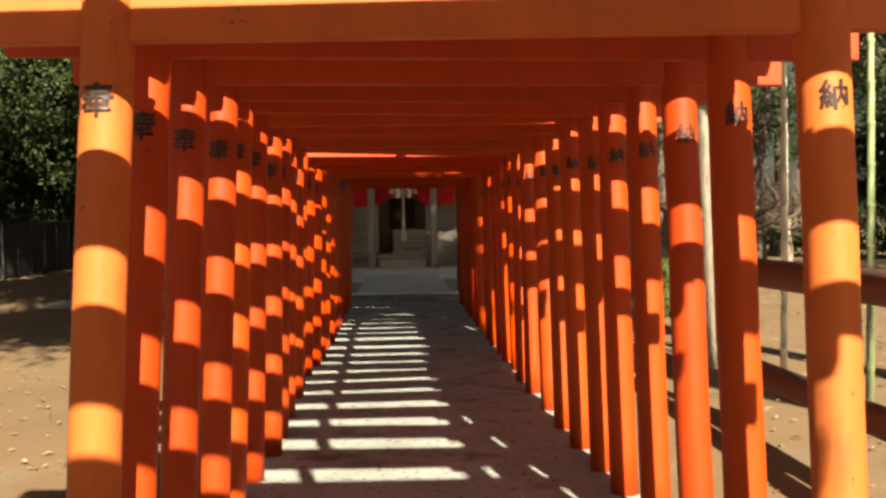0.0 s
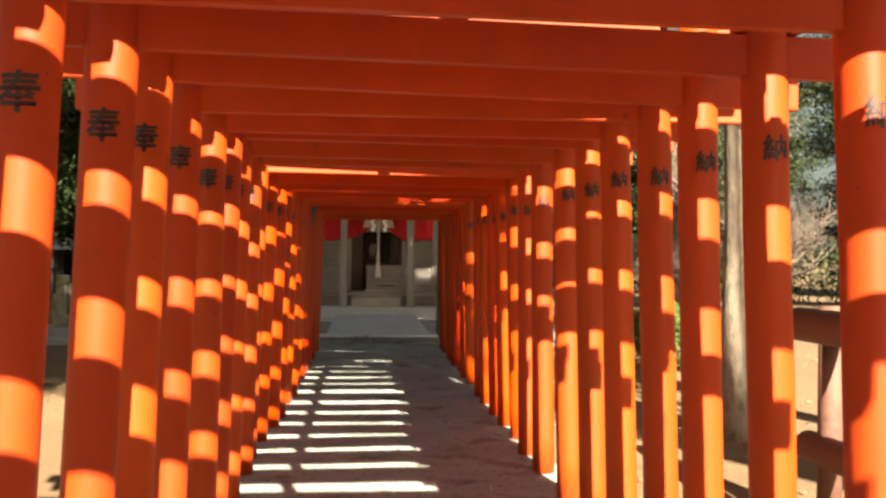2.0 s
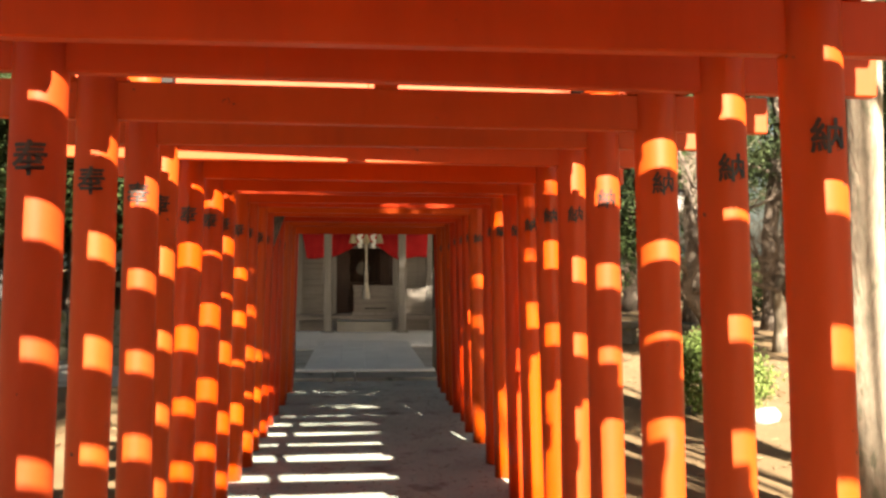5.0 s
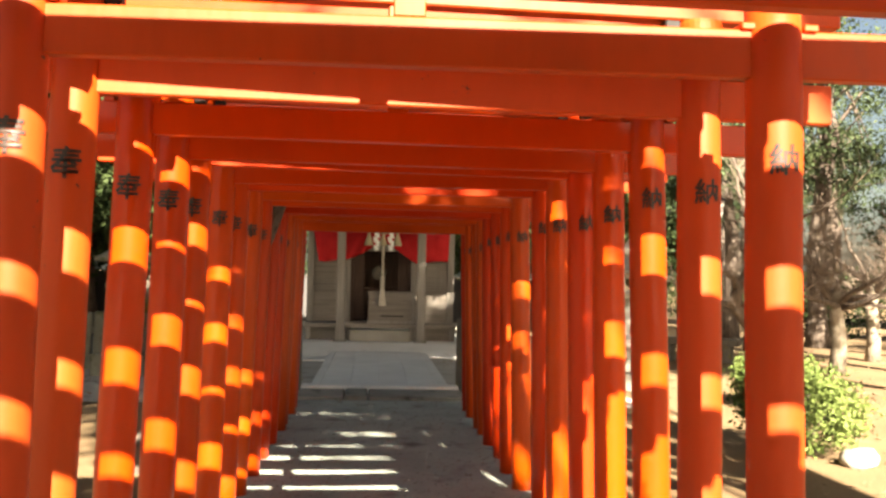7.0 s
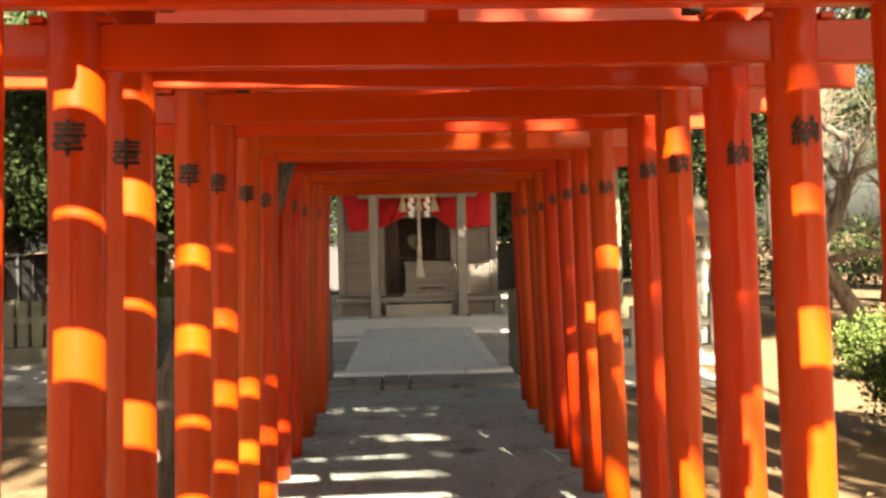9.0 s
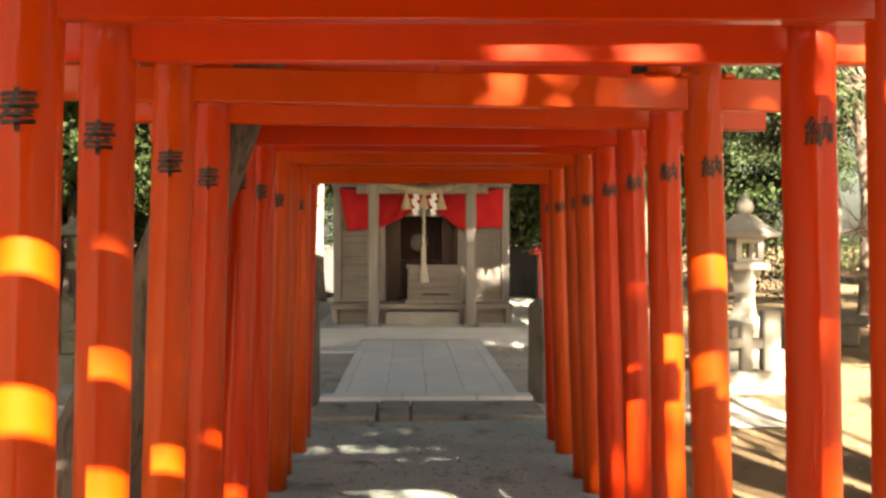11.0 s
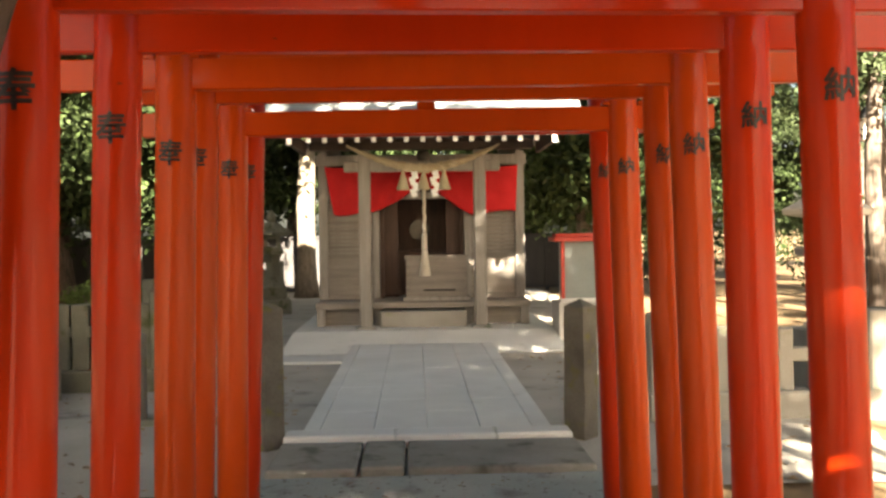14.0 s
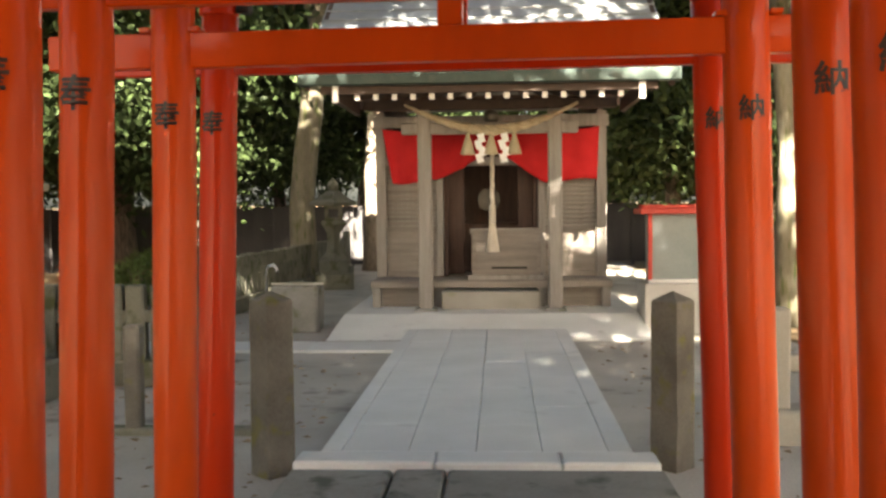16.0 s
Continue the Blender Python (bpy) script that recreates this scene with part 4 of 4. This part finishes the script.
for i, (x, y, h, r) in enumerate(WOODS):
    rr = random.Random(i)
    low = rr.uniform(1.3, 2.0) if x < 0 else rr.uniform(0.9, 1.6)
    tree("evergreen_tree", [(x, y, -0.05), (x + rr.uniform(-0.1, 0.1), y, h * 0.3), (x + rr.uniform(-0.2, 0.2), y, h * 0.65), (x, y, h)], [r, r * 0.85, r * 0.6, r * 0.25],
         [((x, y, low + (h - low) * 0.28), (2.1, 1.8, (h - low) * 0.28)), ((x, y, low + (h - low) * 0.72), (1.8, 1.6, (h - low) * 0.32))], 40 + i, "dark evergreen tree at the edge of the grounds", "bark", "leaf", clumps=120, per=300, size=0.085, spread=0.40, limbs=8, group="evergreen trees")
# tall open pines on the far side, with high crowns
PINES = [(10.8, 34.5, 0.2), (13.8, 40.0, 0.22), (16.2, 45.0, 0.24), (17.6, 41.0, 0.2), (8.4, 27.5, 0.2), (9.9, 26.0, 0.22), (12.5, 31.0, 0.25), (6.85, 24.4, 0.13), (7.7, 24.4, 0.12), (14.0, 24.0, 0.25), (11.0, 20.5, 0.16), (9.2, 17.0, 0.2), (13.5, 14.5, 0.25)]
for i, (x, y, r) in enumerate(PINES):
    rr = random.Random(50 + i)
    tree("pine_tree", [(x, y, -0.05), (x + rr.uniform(-0.1, 0.1), y, 2.2), (x + rr.uniform(-0.3, 0.3), y + 0.1, 4.8), (x + rr.uniform(-0.3, 0.3), y, 7.5)], [r, r * 0.85, r * 0.65, r * 0.3],
         [((x - 0.6, y, 4.4), (1.9, 1.5, 1.1)), ((x + 0.4, y, 6.6), (2.0, 1.8, 1.2))], 60 + i, "tall pine with a bare trunk and open crown", "bark", "pine", clumps=40, per=230, size=0.055, spread=0.32, limbs=9, group="pines across the grounds")


def bare_tree(x, y, seed, label, gnarled=False):
    """A small winter tree: a short pale trunk (or a bent dark one) and a tangle of bare shoots."""
    rng = random.Random(seed)
    t = thing("bare_tree", pose(x, y, 0), label, "tree", "bare winter trees")
    bm = bmesh.new()
    if gnarled:
        stem = [(0.05, 0, -0.05), (0.0, 0, 0.3), (-0.22, 0.03, 0.7), (-0.50, 0.05, 1.05), (-0.48, 0.02, 1.3), (-0.24, 0, 1.65), (-0.16, 0.02, 2.1), (-0.08, 0, 2.7)]
        tube(bm, stem, [0.16, 0.125, 0.11, 0.105, 0.10, 0.085, 0.07, 0.045], 12)
        roughen(bm, 0.03, 6, (seed, 0, 0))
    else:
        tube(bm, [(0, 0, -0.05), (0.03, 0, 0.5), (-0.02, 0.02, 1.0), (0.04, 0, 1.35)], [0.15, 0.12, 0.11, 0.09], 12)
    part("trunk", bm, "bark" if gnarled else "palebark", t, smooth=True)
    lim = bmesh.new()
    tw = bmesh.new()
    for k in range(9):
        a = 2 * math.pi * k / 9 + rng.uniform(-0.3, 0.3)
        p = Vector(stem[3 + k % 5]) if gnarled else Vector((0.03, 0, rng.uniform(0.9, 1.35)))
        pts = [p]
        d = Vector((math.cos(a), math.sin(a), rng.uniform(0.2, 1.0))).normalized()
        for s in range(5):
            d = (d + Vector((rng.uniform(-0.5, 0.5), rng.uniform(-0.5, 0.5), rng.uniform(-0.25, 0.45)))).normalized()
            pts.append(pts[-1] + d * rng.uniform(0.25, 0.42))
        tube(lim, pts, [0.06, 0.045, 0.035, 0.028, 0.02, 0.012], 7)
        for q in range(34):
            b = pts[rng.randint(1, 5)]
            e = Vector((rng.uniform(-1, 1), rng.uniform(-1, 1), rng.uniform(-0.2, 1.3))).normalized()
            m = b + e * rng.uniform(0.2, 0.4)
            e2 = (e + Vector((rng.uniform(-0.5, 0.5), rng.uniform(-0.5, 0.5), rng.uniform(0, 0.6)))).normalized()
            tube(tw, [b, m, m + e2 * rng.uniform(0.25, 0.6)], [0.007, 0.005, 0.002], 4, False)
    part("branchwork", lim, "bark", t, smooth=True)
    part("shoot_tangle", tw, "twig", t)
    return t


bare_tree(7.3, 19.8, 3, "bare pruned winter tree with a pale trunk")
bare_tree(5.95, 19.3, 4, "bare tangled winter tree with a dark twisted trunk", True)
bare_tree(9.2, 22.3, 5, "bare winter tree with pale shoots")


def shrub(x, y, r, h, seed, label):
    rng = np.random.default_rng(seed)
    t = thing("round_shrub", pose(x, y, 0), label, "shrub", "clipped shrubs")
    bm = bmesh.new()
    for k in range(7):
        a = k * 0.9
        tube(bm, [(0, 0, -0.03), (0.3 * r * math.cos(a), 0.3 * r * math.sin(a), h * 0.35), (0.6 * r * math.cos(a), 0.6 * r * math.sin(a), h * 0.7)], [0.03, 0.02, 0.008], 6)
    part("woody_base", bm, "bark", t)
    cs, ss = [], []
    for k in range(150):
        d = rng.normal(size=3)
        d /= np.linalg.norm(d)
        f = rng.uniform(0.75, 1.0)
        cs.append((d[0] * r * f, d[1] * r * f, h * 0.53 + d[2] * h * 0.43 * f))
        ss.append(0.06)
    leaf_cloud("foliage", cs, ss, 60, 0.022, "shrub", t, rng, 1.0)
    return t


shrub(3.45, 12.6, 0.5, 0.72, 1, "round clipped green shrub in the sun")
shrub(4.5, 15.6, 0.45, 0.62, 2, "round clipped green shrub behind the gates")
shrub(-4.6, 24.6, 0.6, 0.8, 3, "dark green shrub by the stone fence")
rock = part("rock", roughen(lathe(bmesh.new(), [(0.05, -0.03), (0.15, 0.0), (0.16, 0.06), (0.10, 0.12), (0.03, 0.13)], 12), 0.03, 6), "palestone", smooth=True)
rock.location = (3.72, 12.15, 0)
tagged(rock, "pale rounded rock at the foot of the shrub", "rock")

# stone bench and lamp across the grounds
# Dark post stone here puts the trees' shade into the bench's colour.
bench = thing("stone_bench", pose(5.6, 21.6, 0, 0, 0, -28), "stone bench on two block feet, coloured dark for tree shade", "bench")
part("seat", boxed(-0.75, 0.75, -0.22, 0.22, 0.30, 0.42, 0.015), "oldpost", bench)
for x in (-0.5, 0.5):
    part("foot", boxed(x - 0.12, x + 0.12, -0.17, 0.17, 0, 0.30, 0.01), "oldpost", bench)
lampp = thing("lamp_post", pose(7.9, 27.0, 0), "black iron lamp post with a lantern head", "lamp post")
part("pole", tube(bmesh.new(), [(0, 0, -0.02), (0, 0, 0.3), (0, 0, 0.32), (0, 0, 2.9)], [0.07, 0.065, 0.04, 0.035], 12), "iron", lampp, smooth=True)
part("lantern_head", lathe(bmesh.new(), [(0.05, 2.9), (0.11, 2.95), (0.16, 3.3), (0.03, 3.32)], 6), "paper", lampp, "white lantern glass")
part("cap", lathe(bmesh.new(), [(0.20, 3.3), (0.19, 3.34), (0.06, 3.48), (0.01, 3.55)], 6), "iron", lampp)

# dark board fence round the far side of the grounds
def board_fence(x0, y0, x1, y1, h, label):
    L = math.hypot(x1 - x0, y1 - y0)
    t = thing("board_fence", pose(x0, y0, 0, 0, 0, math.degrees(math.atan2(y1 - y0, x1 - x0))), label, "fence", kind="")
    n = int(L / 0.9)
    for i in range(n):
        ob = part("panel", boxed(0.01, L / n - 0.01, -0.015, 0.015, 0.05, h), "fence", t)
        ob.location = (i * L / n, 0, 0)
        po = part("post", boxed(-0.04, 0.04, -0.06, 0.03, -0.05, h + 0.06), "fence", t)
        po.location = (i * L / n, 0, 0)
    part("cap_rail", boxed(0, L, -0.05, 0.05, h, h + 0.05), "fence", t)
    return t


board_fence(-10.0, 12.0, -9.6, 33.0, 1.32, "dark board fence along the edge of the grounds")
board_fence(-9.6, 33.2, 5.0, 34.0, 1.32, "dark board fence behind the shrine")


def house(x, y, w, d, h, turn, label):
    t = thing("house", pose(x, y, 0, 0, 0, turn), label, "house")
    part("wall", boxed(-w / 2, w / 2, -d / 2, d / 2, -0.05, h), "plaster", t)
    bm = bmesh.new()
    e = 0.5
    a = [bm.verts.new(c) for c in ((-w / 2 - e, -d / 2 - e, h), (w / 2 + e, -d / 2 - e, h), (w / 2 + e, d / 2 + e, h), (-w / 2 - e, d / 2 + e, h), (-w / 2 - e, 0, h + d * 0.32), (w / 2 + e, 0, h + d * 0.32))]
    for f in ((0, 1, 5, 4), (2, 3, 4, 5), (1, 2, 5), (3, 0, 4), (3, 2, 1, 0)):
        bm.faces.new([a[i] for i in f])
    part("roof", bm, "tile", t)
    for fl in range(int(h // 2.6)):
        for k in range(int(w // 2)):
            wx = -w / 2 + 1.1 + k * 2
            win = part("window", boxed(wx - 0.55, wx + 0.55, -d / 2 - 0.03, -d / 2 + 0.02, 0.9 + fl * 2.6, 2.1 + fl * 2.6), "white", t)
            part("pane", boxed(wx - 0.48, wx + 0.48, -d / 2 - 0.045, -d / 2 - 0.025, 0.97 + fl * 2.6, 2.03 + fl * 2.6), "glass", win)
    return t


house(30, 34, 8, 7, 5.4, 60, "pale plastered house with a grey roof beyond the grounds")


# ---- low growth and litter ----
def hedge(x0, y0, x1, y1, h, seed, label):
    """A dense dark hedge: clumps of leaves on many stems, along a line."""
    rng = np.random.default_rng(seed)
    t = thing("hedge", pose(x0, y0, 0), label, "hedge", kind="stuff")
    n = int(math.hypot(x1 - x0, y1 - y0) * 9)
    cs, ss = [], []
    bm = bmesh.new()
    for k in range(n):
        f = rng.uniform()
        c = ((x1 - x0) * f + rng.normal() * 0.25, (y1 - y0) * f + rng.normal() * 0.25, h * rng.uniform(0.12, 1.0) * rng.uniform(0.8, 1.0))
        cs.append(c)
        ss.append(0.28)
        if k % 6 == 0:
            tube(bm, [(c[0], c[1], -0.03), (c[0] + 0.05, c[1], c[2] * 0.6), (c[0], c[1], c[2])], [0.03, 0.022, 0.008], 5)
    part("stem", bm, "bark", t)
    leaf_cloud("foliage", cs, ss, 70, 0.07, "leaf", t, rng, 0.8)
    return t


hedge(-13.5, 35.5, 7.5, 36.0, 3.4, 71, "dark evergreen hedge behind the board fence")
hedge(-12.4, 8.0, -12.0, 35.0, 3.2, 72, "dark evergreen hedge along the board fence")
hedge(7.5, 42.0, 26.0, 47.0, 1.9, 75, "low hedge at the far end of the grounds")
hedge(9.0, 33.0, 22.0, 24.0, 1.7, 73, "dark hedge on the far side of the grounds")
hedge(14.0, 12.0, 22.0, 24.0, 2.4, 74, "dark hedge beyond the pines")


def litter(name, n, area, avoid, size, material, z, seed, label):
    """Fallen leaves or grit lying on the ground."""
    rng = np.random.default_rng(seed)
    x = rng.uniform(area[0], area[1], n)
    y = rng.uniform(area[2], area[3], n)
    keep = (x < avoid[0]) | (x > avoid[1])
    x, y = x[keep], y[keep]
    n = len(x)
    a = rng.uniform(0, 2 * math.pi, n)
    s_ = size * rng.uniform(0.5, 1.5, n)
    dx, dy = np.cos(a) * s_, np.sin(a) * s_
    lift = rng.uniform(0.2, 0.6, n) * s_
    o = np.stack([x, y, np.full(n, z)], 1)
    v = np.stack([o + np.stack([-dx, -dy, 0 * dx], 1), o + np.stack([-dy * 0.4, dx * 0.4, lift], 1), o + np.stack([dx, dy, 0.3 * lift], 1), o + np.stack([dy * 0.4, -dx * 0.4, lift * 0.6], 1)], 1).reshape(-1, 3)
    me = bpy.data.meshes.new(name)
    me.from_pydata(v.tolist(), [], np.arange(4 * n).reshape(-1, 4).tolist())
    me.materials.append(M[material])
    return tagged(new(name, me), label, "litter", kind="stuff")


litter("fallen_leaves", 9000, (-8, 9, -1, 23), (-1.0, 1.02), 0.026, "dryleaf", 0.006, 5, "dry brown leaves scattered on the earth")
litter("fallen_leaves", 900, (-0.95, 0.97, -1, 15.5), (9, 9), 0.014, "dryleaf", 0.022, 6, "small dry leaves scattered on the path")
litter("grit", 1500, (0.0, 0.97, -1, 15.5), (9, 9), 0.008, "palestone", 0.021, 7, "pale grit along the path")
